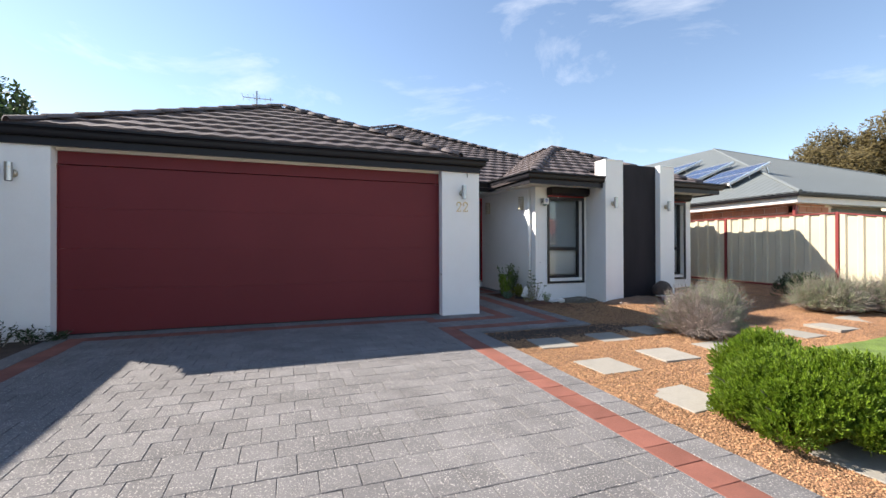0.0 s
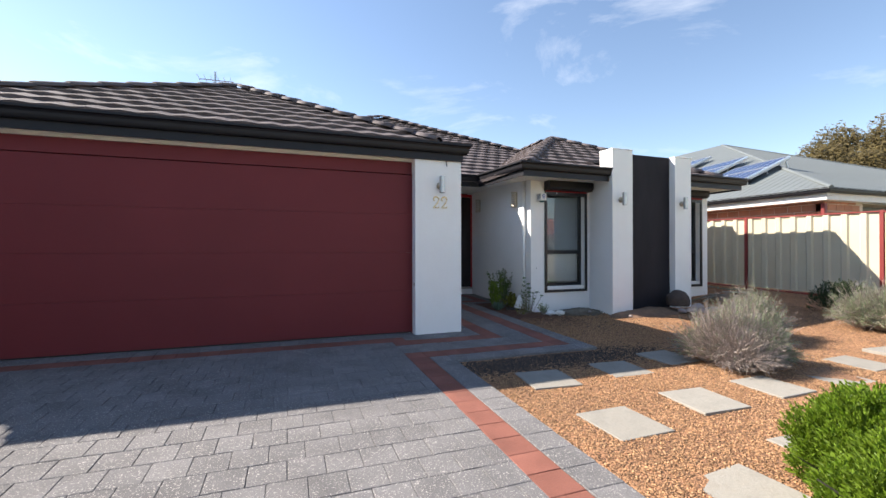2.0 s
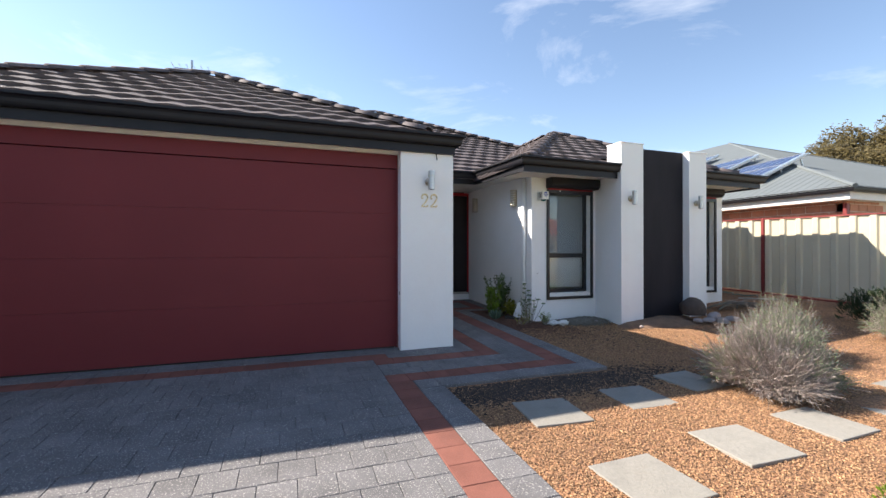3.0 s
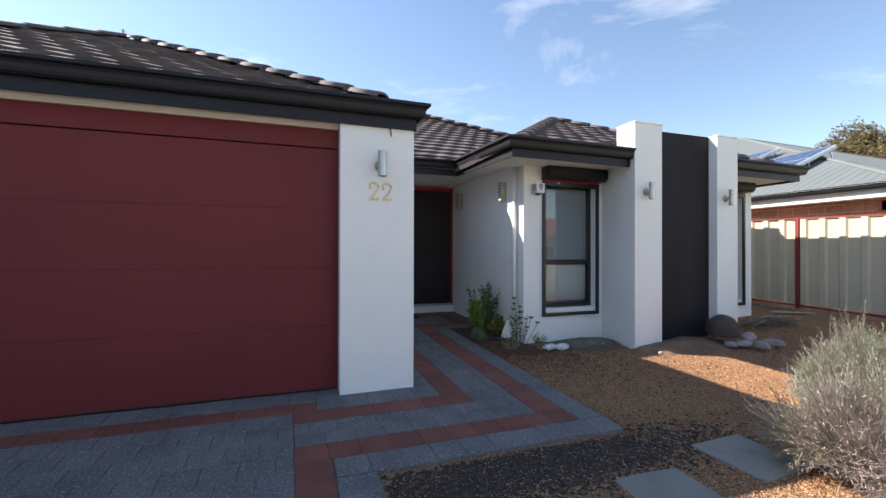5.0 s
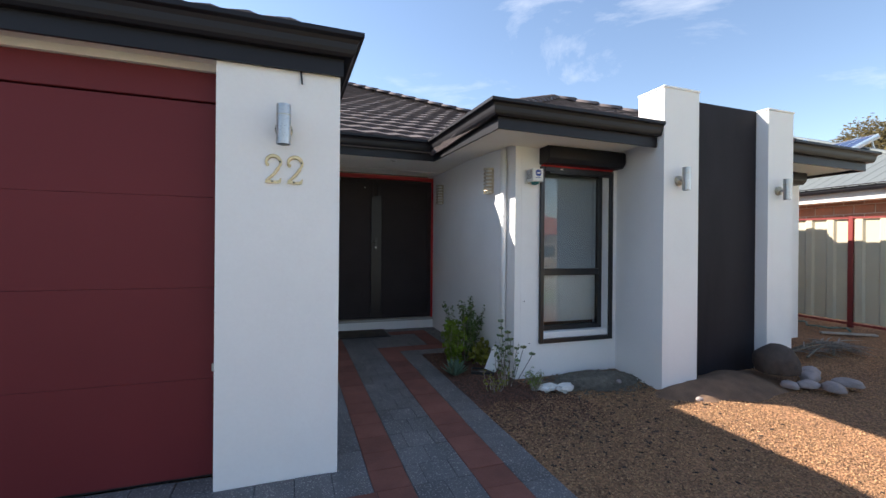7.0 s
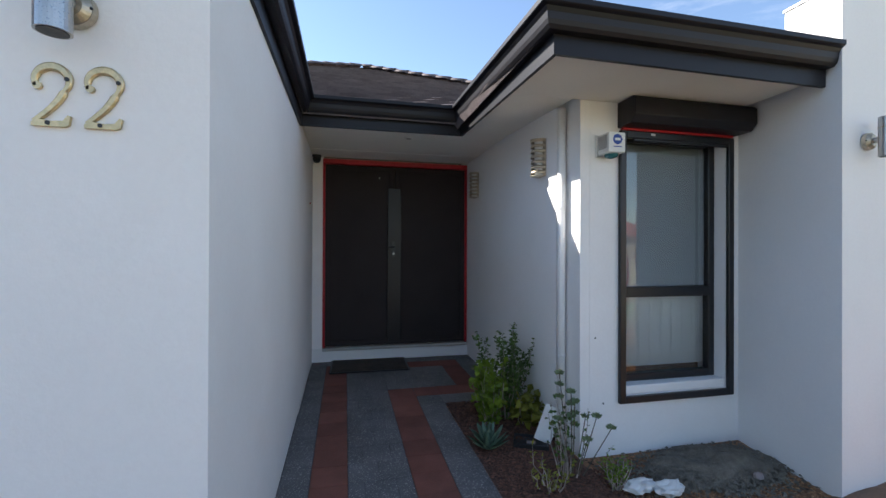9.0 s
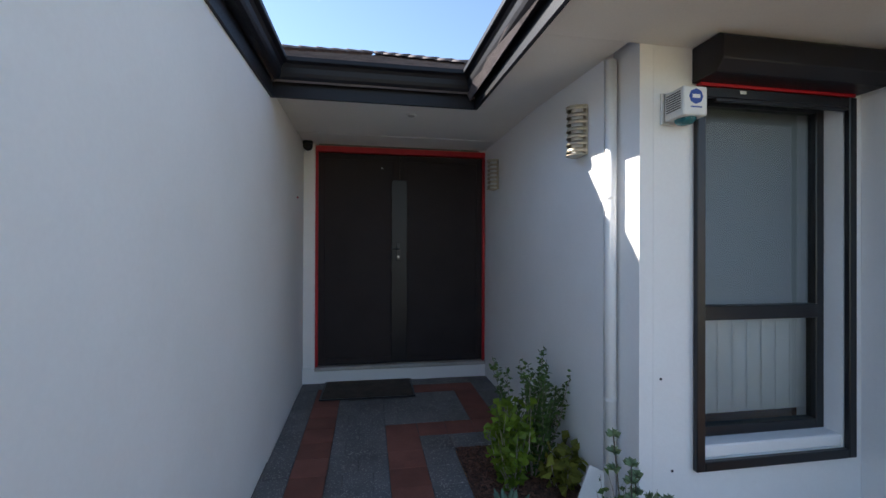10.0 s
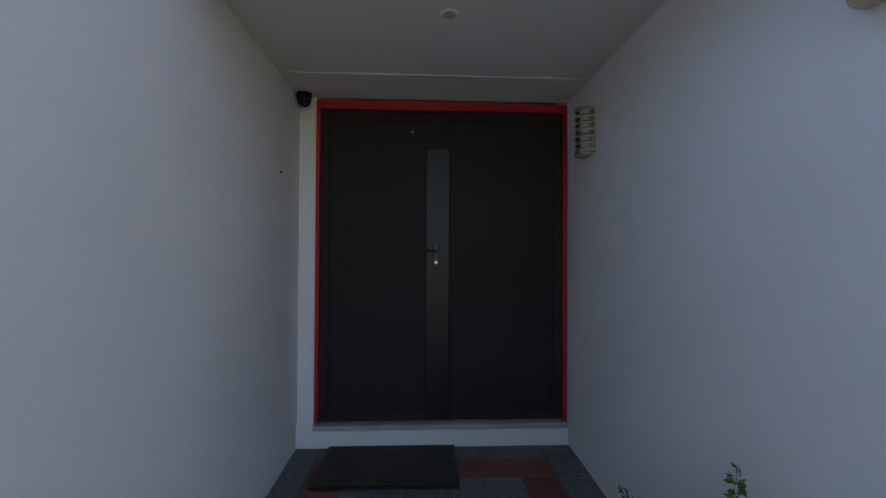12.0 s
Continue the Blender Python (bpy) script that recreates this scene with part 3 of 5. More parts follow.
# added light-blocking screen, unseen behind the closed door
solid("garage_inner", boxes((-2.62, 3.145, 6.9, 6.95, 0.1, 2.7)), UNDER, "unseen dark screen added behind the garage door", "wall", "structure")


# ---- windows ----
def veil_material():
    """Grey, half see-through; puts the pane's grey reflection into a sheet's colour."""
    m = bpy.data.materials.new("fly_screen")
    m.use_nodes = True
    n, l = m.node_tree.nodes, m.node_tree.links
    mx, tr = n.new("ShaderNodeMixShader"), n.new("ShaderNodeBsdfTransparent")
    n["Principled BSDF"].inputs["Base Color"].default_value = (0.34, 0.35, 0.37, 1)
    n["Principled BSDF"].inputs["Roughness"].default_value = 0.9
    mx.inputs["Fac"].default_value = 0.62
    l.new(tr.outputs["BSDF"], mx.inputs[1])
    l.new(n["Principled BSDF"].outputs["BSDF"], mx.inputs[2])
    l.new(mx.outputs["Shader"], n["Material Output"].inputs["Surface"])
    return m


def window(name, x0, x1, label):
    w = holder(name, label, "window", (x0, 7.43, WZ0), kind="structure")
    W, H = x1 - x0, WZ1 - WZ0
    t = 0.045
    for nm, s in (("guide", (-t, 0, -0.032, -0.003, -t, H - 0.006)), ("guide", (W, W + t, -0.032, -0.003, -t, H - 0.006)), ("sill_bar", (0, W, -0.032, -0.003, -t, 0)), ("head_bar", (0, W, -0.032, -0.003, H - 0.055, H - 0.008))):
        part(nm, boxes(s, bevel=0.004), ALU_BLACK, w)
    part("red_strip", boxes((-0.03, W + 0.03, -0.036, -0.004, H - 0.0055, H + 0.0085)), TRIM_RED, w, "thin red strip under the shutter box")
    f = 0.05
    mid = 1.335 - WZ0
    for nm, s in (("frame_side", (0, f, 0.09, 0.15, 0.06, H)), ("frame_side", (W - f, W, 0.09, 0.15, 0.06, H)), ("frame_bottom", (f, W - f, 0.09, 0.15, 0.06, 0.06 + f)), ("frame_top", (f, W - f, 0.09, 0.15, H - f, H)),
                  ("mid_rail", (f, W - f, 0.075, 0.15, mid - 0.035, mid + 0.035))):
        part(nm, boxes(s, bevel=0.004), ALU_BLACK, w)
    for a, b, nm in ((0.06 + f, mid - 0.035, "pane"), (mid + 0.035, H - f, "pane")):
        p = part(nm, boxes((f, W - f, 0.118, 0.122, a, b)), GLASS, w)
        p.visible_shadow = False
    # added sheet: its grey stands in for the pier mirrored in the upper pane
    veil = bpy.data.materials.get("fly_screen") or veil_material()
    p = part("fly_screen", boxes((f, W - f, 0.1375, 0.1385, mid + 0.035, H - f)), veil, w, "grey half-clear sheet added behind the upper pane for its grey reflection")
    part("window_sill", boxes((0, W, 0.004, 0.15, 0.002, 0.06), bevel=0.006), RENDER, w, "white rendered sloping sill")
    part("latch", boxes((W * 0.22, W * 0.22 + 0.035, -0.036, -0.0325, H - 0.034, H - 0.018), bevel=0.002), WHITE_PLASTIC, w)
    return w


window("window_1", WX0, WX1, "black-framed window with a raised roller shutter")
window("window_2", VX0, VX1, "black-framed window beyond the feature piers")


def blind(x0, x1):
    b = holder("vertical_blind", "white fabric vertical blind drawn across the window", "blind", (x0, 7.583, WZ0), group="window blinds")
    a = radians(2)
    wd, n = 0.127, 9
    s = bmesh.new()
    k = 6
    colv = []
    for i in range(k + 1):
        u = (i / k - 0.5) * wd
        bow = 0.004 * (1 - (2 * i / k - 1) ** 2)
        colv.append([s.verts.new((u * math.cos(a) - bow * math.sin(a), u * math.sin(a) + bow * math.cos(a) + d, z)) for z, d in ((0.135, 0), (1.72, 0), (1.72, 0.0012), (0.135, 0.0012))])
    for p, q in zip(colv, colv[1:]):
        for i in range(4):
            j = (i + 1) % 4
            s.faces.new((p[i], q[i], q[j], p[j]))
    bmesh.ops.recalc_face_normals(s, faces=s.faces)
    me = mesh_of(s, BLIND, True)
    W = x1 - x0
    for i in range(n):
        piece("slat", me, b, pose(0.05 + (W - 0.1) * i / (n - 1), 0.03, 0, 0, 0, random.uniform(-1.0, 1.0)))
    part("head_rail", boxes((0.01, W - 0.01, 0.0, 0.06, 1.722, 1.755)), WHITE_PLASTIC, b)
    return b


blind(WX0, WX1)
blind(VX0, VX1)


def shutter_box(x0, x1):
    bm = bmesh.new()
    prof = [(7.428, 2.43), (7.36, 2.43), (7.285, 2.43), (7.245, 2.475), (7.245, 2.575), (7.27, 2.595), (7.428, 2.595)]
    a = [bm.verts.new((x0, y, z)) for y, z in prof]
    b = [bm.verts.new((x1, y, z)) for y, z in prof]
    for i in range(len(prof)):
        j = (i + 1) % len(prof)
        bm.faces.new((a[i], a[j], b[j], b[i]))
    bm.faces.new(a[::-1])
    bm.faces.new(b)
    bmesh.ops.recalc_face_normals(bm, faces=bm.faces)
    bmesh.ops.bevel(bm, geom=list(bm.edges), offset=0.004, segments=1, affect="EDGES")
    h = holder("roller_shutter", "black roller shutter housing above the window", "shutter", (0, 0, 0), group="roller shutters")
    part("housing", bm, CHARCOAL, h)
    part("bottom_slat", boxes((x0 + 0.11, x1 - 0.06, 7.402, 7.425, 2.349, 2.364), bevel=0.002), ALU_BLACK, h)
    return h


shutter_box(5.50, 6.435)
shutter_box(8.32, 9.33)

# ---- front door ----
door = holder("door_1", "closed dark mesh double security doors in a red frame", "door", (3.508, 9.86, 0.53), kind="structure")
DW, DH = 1.66, 2.052
for nm, s in (("door_frame", (0.0, 0.026, -0.02, 0.05, 0.0, DH)), ("door_frame", (DW - 0.026, DW, -0.02, 0.05, 0.0, DH)), ("door_frame", (0.0, DW, -0.021, 0.05, DH, DH + 0.054))):
    part(nm, boxes(s, bevel=0.004), TRIM_RED, door, "bright red painted frame")
part("threshold", boxes((0.0, DW, -0.055, 0.05, -0.03, 0.0), bevel=0.005), CONCRETE, door, "worn pale threshold")
mid = 0.80
for nm, x0, x1 in (("door_leaf", 0.026, mid - 0.002), ("door_leaf", mid + 0.002, DW - 0.026)):
    leaf = part(nm, boxes((x0, x1, 0.012, 0.03, 0.012, DH - 0.008)), MESH, door)
    fr = 0.058
    for s in ((x0, x0 + fr, 0.0, 0.04, 0.012, DH - 0.008), (x1 - fr, x1, 0.0, 0.04, 0.012, DH - 0.008), (x0 + fr, x1 - fr, 0.0, 0.04, 0.012, 0.012 + fr), (x0 + fr, x1 - fr, 0.0, 0.04, DH - 0.008 - fr, DH - 0.008)):
        part("leaf_frame", boxes(s, bevel=0.003), MESH, leaf)
part("cover_strip", boxes((mid - 0.08, mid + 0.072, -0.012, -0.001, 0.02, 1.80), bevel=0.003), DOOR_GLASS, door, "glossy dark strip reflecting the sky")
handle = part("handle_plate", boxes((mid - 0.035, mid + 0.005, -0.022, -0.0125, 1.01, 1.19), bevel=0.004), BLACK_PLASTIC, door)
lever = bmesh.new()
tube(lever, (mid - 0.015, -0.022, 1.125), (mid - 0.015, -0.06, 1.125), 0.009)
tube(lever, (mid - 0.011, -0.058, 1.125), (mid - 0.085, -0.055, 1.128), 0.008, 0.006)
part("lever", lever, BLACK_PLASTIC, handle)
part("lock_cylinder", tube(bmesh.new(), (mid - 0.015, -0.0225, 1.05), (mid - 0.015, -0.034, 1.05), 0.011, sides=14), STEEL, handle, "bright steel lock cylinder")
part("peephole", tube(bmesh.new(), (mid - 0.175, 0.0115, 1.915), (mid - 0.175, 0.004, 1.915), 0.008, sides=12), STEEL, door)

mat_bm = boxes((-0.39, 0.39, -0.235, 0.235, 0.0, 0.016), bevel=0.005)
dm = holder("door_mat", "dark worn coir mat before the entry door", "door mat", (4.01, 9.59, ground(4, 9.59) + 0.004), turn=-1.0)
part("mat_body", mat_bm, MAT, dm)
part("border", boxes((-0.405, 0.405, -0.25, -0.236, 0.0, 0.012), (-0.405, 0.405, 0.236, 0.25, 0.0, 0.012), (-0.405, -0.391, -0.236, 0.236, 0.0, 0.012), (0.391, 0.405, -0.236, 0.236, 0.0, 0.012)), BLACK_PLASTIC, dm)


# ---- wall lights ----
def updown_light(at):
    h = holder("wall_light", "brushed steel up-and-down cylinder light on the pier", "wall light", at, group="pier lights")
    bm = bmesh.new()
    tube(bm, (0, -0.092, -0.105), (0, -0.092, 0.105), 0.036, sides=24)
    part("cylinder", bm, STEEL, h, smooth=False)
    part("lens", tube(bmesh.new(), (0, -0.092, -0.1065), (0, -0.092, -0.105), 0.03, sides=20), BLACK_PLASTIC, h)
    part("band", tube(bmesh.new(), (0, -0.092, 0.045), (0, -0.092, 0.051), 0.0375, sides=24), STEEL_WORN, h)
    bm = bmesh.new()
    tube(bm, (0, -0.002, -0.008), (0, -0.022, -0.008), 0.047, 0.045, sides=24)
    tube(bm, (0, -0.0225, -0.008), (0, -0.036, -0.008), 0.043, 0.028, sides=24)
    part("mount", bm, STEEL_WORN, h)
    for x in (-0.041, 0.041):
        part("screw", tube(bmesh.new(), (x, -0.0225, -0.008), (x, -0.026, -0.008), 0.004, sides=8), BLACK_PLASTIC, h)
    part("arm", tube(bmesh.new(), (0, -0.034, -0.008), (0, -0.075, -0.008), 0.016, sides=12), STEEL, h)
    return h


lamp = updown_light((3.093, 6.187, 2.222))
for at in ((-2.48, 6.187, 2.215), (6.55, 6.707, 2.232), (7.928, 6.707, 2.21)):
    copy_thing(lamp, pose(*at))


def louvre_light(at):
    h = holder("louvre_light", "tarnished steel louvred wall light", "wall light", at, group="porch lights")
    part("back_plate", boxes((-0.012, -0.002, -0.062, 0.062, -0.135, 0.135), bevel=0.003), STEEL_WORN, h)
    part("diffuser", tube(bmesh.new(), (-0.03, 0, -0.125), (-0.03, 0, 0.125), 0.034, sides=16), WHITE_PLASTIC, h)
    for i in range(7):
        z = -0.118 + 0.0385 * i
        bm = bmesh.new()
        vs = []
        for zz, r in ((z, 0.086), (z + 0.022, 0.078)):
            for rr_ in (r, r - 0.004):
                vs.append([bm.verts.new((-0.008 - rr_ * math.sin(a), 0.062 / 0.086 * rr_ * math.cos(a), zz)) for a in [math.pi * j / 10 for j in range(11)]])
        for j in range(10):
            for p, q in ((0, 2), (2, 3), (3, 1), (1, 0)):
                bm.faces.new((vs[p][j], vs[p][j + 1], vs[q][j + 1], vs[q][j]))
        bmesh.ops.recalc_face_normals(bm, faces=bm.faces)
        part("louvre", bm, STEEL_WORN, h, smooth=True)
    for z in (-0.135, 0.129):
        bm = bmesh.new()
        ring = [[bm.verts.new((-0.008 - 0.088 * math.sin(a), 0.064 * math.cos(a), zz)) for a in [math.pi * j / 10 for j in range(11)]] for zz in (z, z + 0.006)]
        bm.faces.new(ring[0])
        bm.faces.new(ring[1][::-1])
        for j in range(10):
            bm.faces.new((ring[0][j], ring[0][j + 1], ring[1][j + 1], ring[1][j]))
        bmesh.ops.recalc_face_normals(bm, faces=bm.faces)
        part("end_cap", bm, STEEL_WORN, h)
    return h


lv = louvre_light((5.173, 7.85, 2.30))
copy_thing(lv, pose(5.173, 9.45, 2.34))


# ---- house number ----
def digit_two(height, depth):
    """A serif figure two: a round head from a curled tip, a swept neck and a wavy foot."""
    line = []
    for i in range(21):
        a = radians(205 - 245 * i / 20)
        line.append((0.24 * math.cos(a), 0.745 + 0.235 * math.sin(a), 0.034 + 0.034 * math.sin(math.pi * i / 20)))
    for i in range(1, 11):
        t = i / 10
        line.append((0.184 * (1 - t) - 0.24 * t + 0.05 * math.sin(math.pi * t), 0.594 * (1 - t) + 0.075 * t, 0.062 - 0.02 * t))
    bm = bmesh.new()
    rings = []
    for i, (x, z, w) in enumerate(line):
        p, q = line[max(0, i - 1)], line[min(len(line) - 1, i + 1)]
        d = Vector((q[0] - p[0], q[1] - p[1])).normalized()
        n = Vector((-d.y, d.x)) * w
        rings.append([bm.verts.new((height * (x + n.x * k), y, height * (z + n.y * k))) for k, y in ((-1, 0.0), (-1, -depth * 0.7), (-0.6, -depth), (0.6, -depth), (1, -depth * 0.7), (1, 0.0))])
    foot = [(-0.27, 0.0), (-0.27, 0.06), (-0.2, 0.115), (0.02, 0.085), (0.17, 0.10), (0.235, 0.19), (0.275, 0.18), (0.25, 0.03), (0.19, 0.0)]
    for a, b in zip(rings, rings[1:]):
        for i in range(6):
            j = (i + 1) % 6
            bm.faces.new((a[i], a[j], b[j], b[i]))
    bm.faces.new(rings[0][::-1])
    bm.faces.new(rings[-1])
    front = [bm.verts.new((height * x, -depth * 1.04, height * z)) for x, z in foot]
    back = [bm.verts.new((height * x, 0.0, height * z)) for x, z in foot]
    bm.faces.new(front)
    bm.faces.new(back[::-1])
    for i in range(len(foot)):
        j = (i + 1) % len(foot)
        bm.faces.new((front[i], back[i], back[j], front[j]))
    tube(bm, (-0.195 * height, 0.0, 0.655 * height), (-0.195 * height, -depth, 0.655 * height), 0.062 * height, sides=14)
    bmesh.ops.recalc_face_normals(bm, faces=bm.faces)
    return mesh_of(bm, BRASS)


number = holder("house_number", "worn brass house number 22 on the white pier", "house number", (3.097, 6.189, 1.921))
dme = digit_two(0.152, 0.009)
for dx in (-0.056, 0.056):
    d = piece("digit", dme, number, pose(dx, -0.0005, 0))
    for sx, sz in ((-0.006, 0.008), (0.034, 0.118)):
        part("screw", tube(bmesh.new(), (sx, -0.0096, sz), (sx, -0.0115, sz), 0.0055, sides=10), BLACK_PLASTIC, d)

# ---- alarm box, camera, downlight, downpipe, hook ----
alarm = holder("alarm_siren", "white plastic alarm box with a blue octagon badge", "alarm", (5.345, 7.43, 2.237))
part("back_plate", boxes((-0.012, 0.012, -0.012, -0.001, -0.01, 0.135), (0.0, 0.125, -0.012, -0.001, -0.01, 0.135), bevel=0.003), WHITE_PLASTIC, alarm)
body = bmesh.new()
box(body, 0.002, 0.122, -0.135, -0.013, 0.0, 0.128, bevel=0.008, seg=2)
bodyo = part("body", body, WHITE_PLASTIC, alarm)
for i in range(8):
    z = 0.032 + i * 0.0105
    part("vent", boxes((-0.0005, 0.003, -0.118, -0.028, z, z + 0.004)), BLACK_PLASTIC, bodyo)
part("badge", tube(bmesh.new(), (0.064, -0.135, 0.082), (0.064, -0.1375, 0.082), 0.034, sides=8), BLUE_PLASTIC, alarm, "blue octagonal badge")
part("badge_mark", boxes((0.045, 0.083, -0.1385, -0.1376, 0.074, 0.09), bevel=0.0003), WHITE_PLASTIC, alarm)
part("badge_text", boxes((0.038, 0.092, -0.1362, -0.1352, 0.033, 0.039)), BLUE_PLASTIC, alarm)
lens_bm = bmesh.new()
bmesh.ops.create_uvsphere(lens_bm, u_segments=16, v_segments=8, radius=1, matrix=Matrix.LocRotScale((0.064, -0.07, -0.002), None, (0.042, 0.05, 0.026)))
part("strobe", lens_bm, TEAL, alarm, "teal strobe lens", smooth=True)

dome = holder("security_camera", "small black dome camera under the porch ceiling", "camera", (3.445, 9.79, 2.656))
part("base", tube(bmesh.new(), (0, 0, -0.022), (0, 0, 0.0), 0.048, sides=20), BLACK_PLASTIC, dome)
bm = bmesh.new()
bmesh.ops.create_uvsphere(bm, u_segments=18, v_segments=12, radius=0.043, matrix=Matrix.Translation((0, -0.005, -0.045)))
part("eye_ball", bm, BLACK_PLASTIC, dome, smooth=True)
part("eye_lens", tube(bmesh.new(), (0, -0.046, -0.052), (0, -0.052, -0.054), 0.014, sides=14), DOOR_GLASS, dome)

down = holder("downlight", "small round recessed downlight in the porch ceiling", "ceiling light", (4.315, 8.83, EZ + 0.084))
part("ring", tube(bmesh.new(), (0, 0, -0.008), (0, 0, 0), 0.04, sides=24), SOFFIT, down)
part("lamp_face", tube(bmesh.new(), (0, 0, -0.010), (0, 0, -0.0082), 0.026, sides=20), CONCRETE, down)

pipe = holder("downpipe", "white painted round downpipe at the room corner", "downpipe", (5.192, 7.602, 0.30))
part("pipe", tube(bmesh.new(), (0, 0, 0.0), (0, 0, 2.29), 0.027, sides=20), RENDER, pipe, smooth=True)
for z in (0.6, 1.6):
    part("bracket", tube(bmesh.new(), (0, 0, z), (0, 0, z + 0.014), 0.0295, sides=20), RENDER, pipe)
hook = holder("eave_hook", "small dark hook below the gutter", "hook", (3.18, 6.186, 2.55))
part("pin", tube(bmesh.new(), (0, -0.006, 0), (0.006, -0.02, -0.075), 0.006, 0.005), BLACK_PLASTIC, hook)
for z, x in ((1.05, 5.34), (0.62, 5.40)):
    n_ = holder("wall_plug", "tiny dark screw hole plug in the wall", "plug", (x, 7.43, z))
    part("plug", tube(bmesh.new(), (0, -0.004, 0), (0, -0.0005, 0), 0.006, sides=10), BLACK_PLASTIC, n_)
plug = holder("wall_tap", "small grey fitting on the pier edge", "fitting", (2.756, 6.22, 0.93))
part("cap", boxes((-0.012, -0.001, -0.012, 0.012, -0.02, 0.02), bevel=0.004), CONCRETE, plug)
bracket = holder("wire_stub", "short grey cable stub on the porch wall", "cable", (3.388, 9.25, 2.14))
part("cable", tube(bmesh.new(), (0.003, 0, 0), (0.004, 0.22, -0.02), 0.003), CONCRETE, bracket)
part("tip", tube(bmesh.new(), (0.0, 0.24, -0.045), (0.02, 0.24, -0.045), 0.008), TRIM_RED, bracket)

# ---- aerial ----
aer = holder("tv_aerial", "thin grey television aerial on the roof ridge", "aerial", (-0.2, 10.8, 4.05))
part("mast", tube(bmesh.new(), (0, 0, 0), (0, 0, 1.02), 0.02, sides=8), STEEL, aer)
for z, L in ((0.86, 0.3),):
    boom = part("boom", tube(bmesh.new(), (-L, 0.1, z + 0.02), (L * 1.2, -0.06, z - 0.03), 0.009, sides=6), STEEL, aer)
    for i in range(6):
        x = -L + i * L * 0.4
        part("element", tube(bmesh.new(), (x, -0.2, z), (x, 0.25, z), 0.005, sides=5), STEEL, boom)

# ---- neighbouring house with solar panels ----
NX, NY, NZ = 12.25, 6.7, 2.71
nb = holder("neighbour_house", "orange brick house with a grey-green steel hip roof", "house", (0, 0, 0))
part("wall", boxes((12.72, 12.9, 7.1, 30, 0.2, 2.60), (12.72, 14.2, 7.1, 7.3, 0.2, 2.60), (17.6, 31, 7.1, 7.3, 0.2, 2.60), (14.2, 17.6, 7.6, 7.7, 0.2, 2.60)), MORTAR, nb, "pale mortar joints")
part("roller_door", boxes((14.2, 17.6, 7.45, 7.5, 0.3, 2.45)), METAL_ROOF, nb, "grey steel roller door")
bl, bh = 0.283, 0.145
bm = boxes((-0.006, 0.02, 0, bl, 0, bh), bevel=0.003)
bme = mesh_of(bm, BRICK)
bm = boxes((0, bl, -0.006, 0.02, 0, bh), bevel=0.003)
bme2 = mesh_of(bm, BRICK)
wall_nb = nb.children[0]
for r in range(7):
    z = 1.46 + r * 0.162
    for i in range(26):
        y = 7.1 + (i + (0.5 if r % 2 else 0)) * 0.302
        piece("brick", bme, wall_nb, pose(12.714, y, z))
    for i in range(4):
        piece("brick", bme2, wall_nb, pose(12.72 + (i + (0.5 if r % 2 else 0)) * 0.302, 7.094, z))
bmx = bmesh.new()
sweep(bmx, [(12.40, 30.0), (12.40, 6.86), (31.5, 6.86)], 2.50, [(0, 0), (0, 0.14), (-0.03, 0.13), (-0.03, 0)])
part("fascia", bmx, WHITE_TRIM, nb, "white painted fascia")
bmx = bmesh.new()
sweep(bmx, [(12.39, 30.0), (12.39, 6.85), (31.5, 6.85)], 2.632, [(0, 0), (0.09, 0.0), (0.11, 0.04), (0.11, 0.11), (0, 0.11)])
part("gutter", bmx, CHARCOAL, nb)
part("soffit", boxes((12.4, 12.73, 6.86, 30, 2.48, 2.50), (12.73, 31.0, 6.86, 7.12, 2.48, 2.50)), WHITE_TRIM, nb)
part("downpipe", boxes((12.58, 12.68, 7.0, 7.08, 0.4, 2.42), bevel=0.01), FENCE_RED, nb)
S = 9.8
AP = Vector((NX + S, NY + S, NZ + 0.41 * S))


def ribbed(parent, corners, pitch=0.25):
    c = [Vector(p) for p in corners]
    u = (c[1] - c[0]).normalized()
    n = u.cross(c[2] - c[0]).normalized()
    v = n.cross(u)
    fm = Matrix.Translation(c[0]) @ Matrix((u, v, n)).transposed().to_4x4()
    region = [tuple((fm.inverted() @ p)[:2]) for p in c]
    us, vs = [p[0] for p in region], [p[1] for p in region]
    bm = bmesh.new()
    a = min(us)
    while a < max(us):
        for o0, o1, h0, h1 in ((0, 0.7, 0, 0), (0.7, 0.82, 0, 0.009), (0.82, 0.88, 0.009, 0.009), (0.88, 1.0, 0.009, 0)):
            poly = clip_all([(a + o0 * pitch, min(vs)), (a + o1 * pitch, min(vs)), (a + o1 * pitch, max(vs)), (a + o0 * pitch, max(vs))], region)
            if poly:
                bm.faces.new([bm.verts.new(fm @ Vector((p[0], p[1], h0 + (h1 - h0) * ((p[0] - a) / pitch - o0) / (o1 - o0)))) for p in poly])
        a += pitch
    part("roof", bm, METAL_ROOF, parent, "ribbed grey-green steel roof sheet")


ribbed(nb, [(NX, NY + 26, NZ), (NX, NY, NZ), AP, AP + Vector((0, 16, 0))], 0.2)
ribbed(nb, [(NX, NY, NZ), (NX + 2 * S, NY, NZ), AP], 0.2)
for a, b in (((NX, NY, NZ), AP), ((NX + 2 * S, NY, NZ), AP)):
    bm = bmesh.new()
    tube(bm, Vector(a) + Vector((0, 0, 0.02)), Vector(b) + Vector((0, 0, 0.0)), 0.045, sides=8)
    part("hip_flashing", bm, METAL_ROOF, nb)


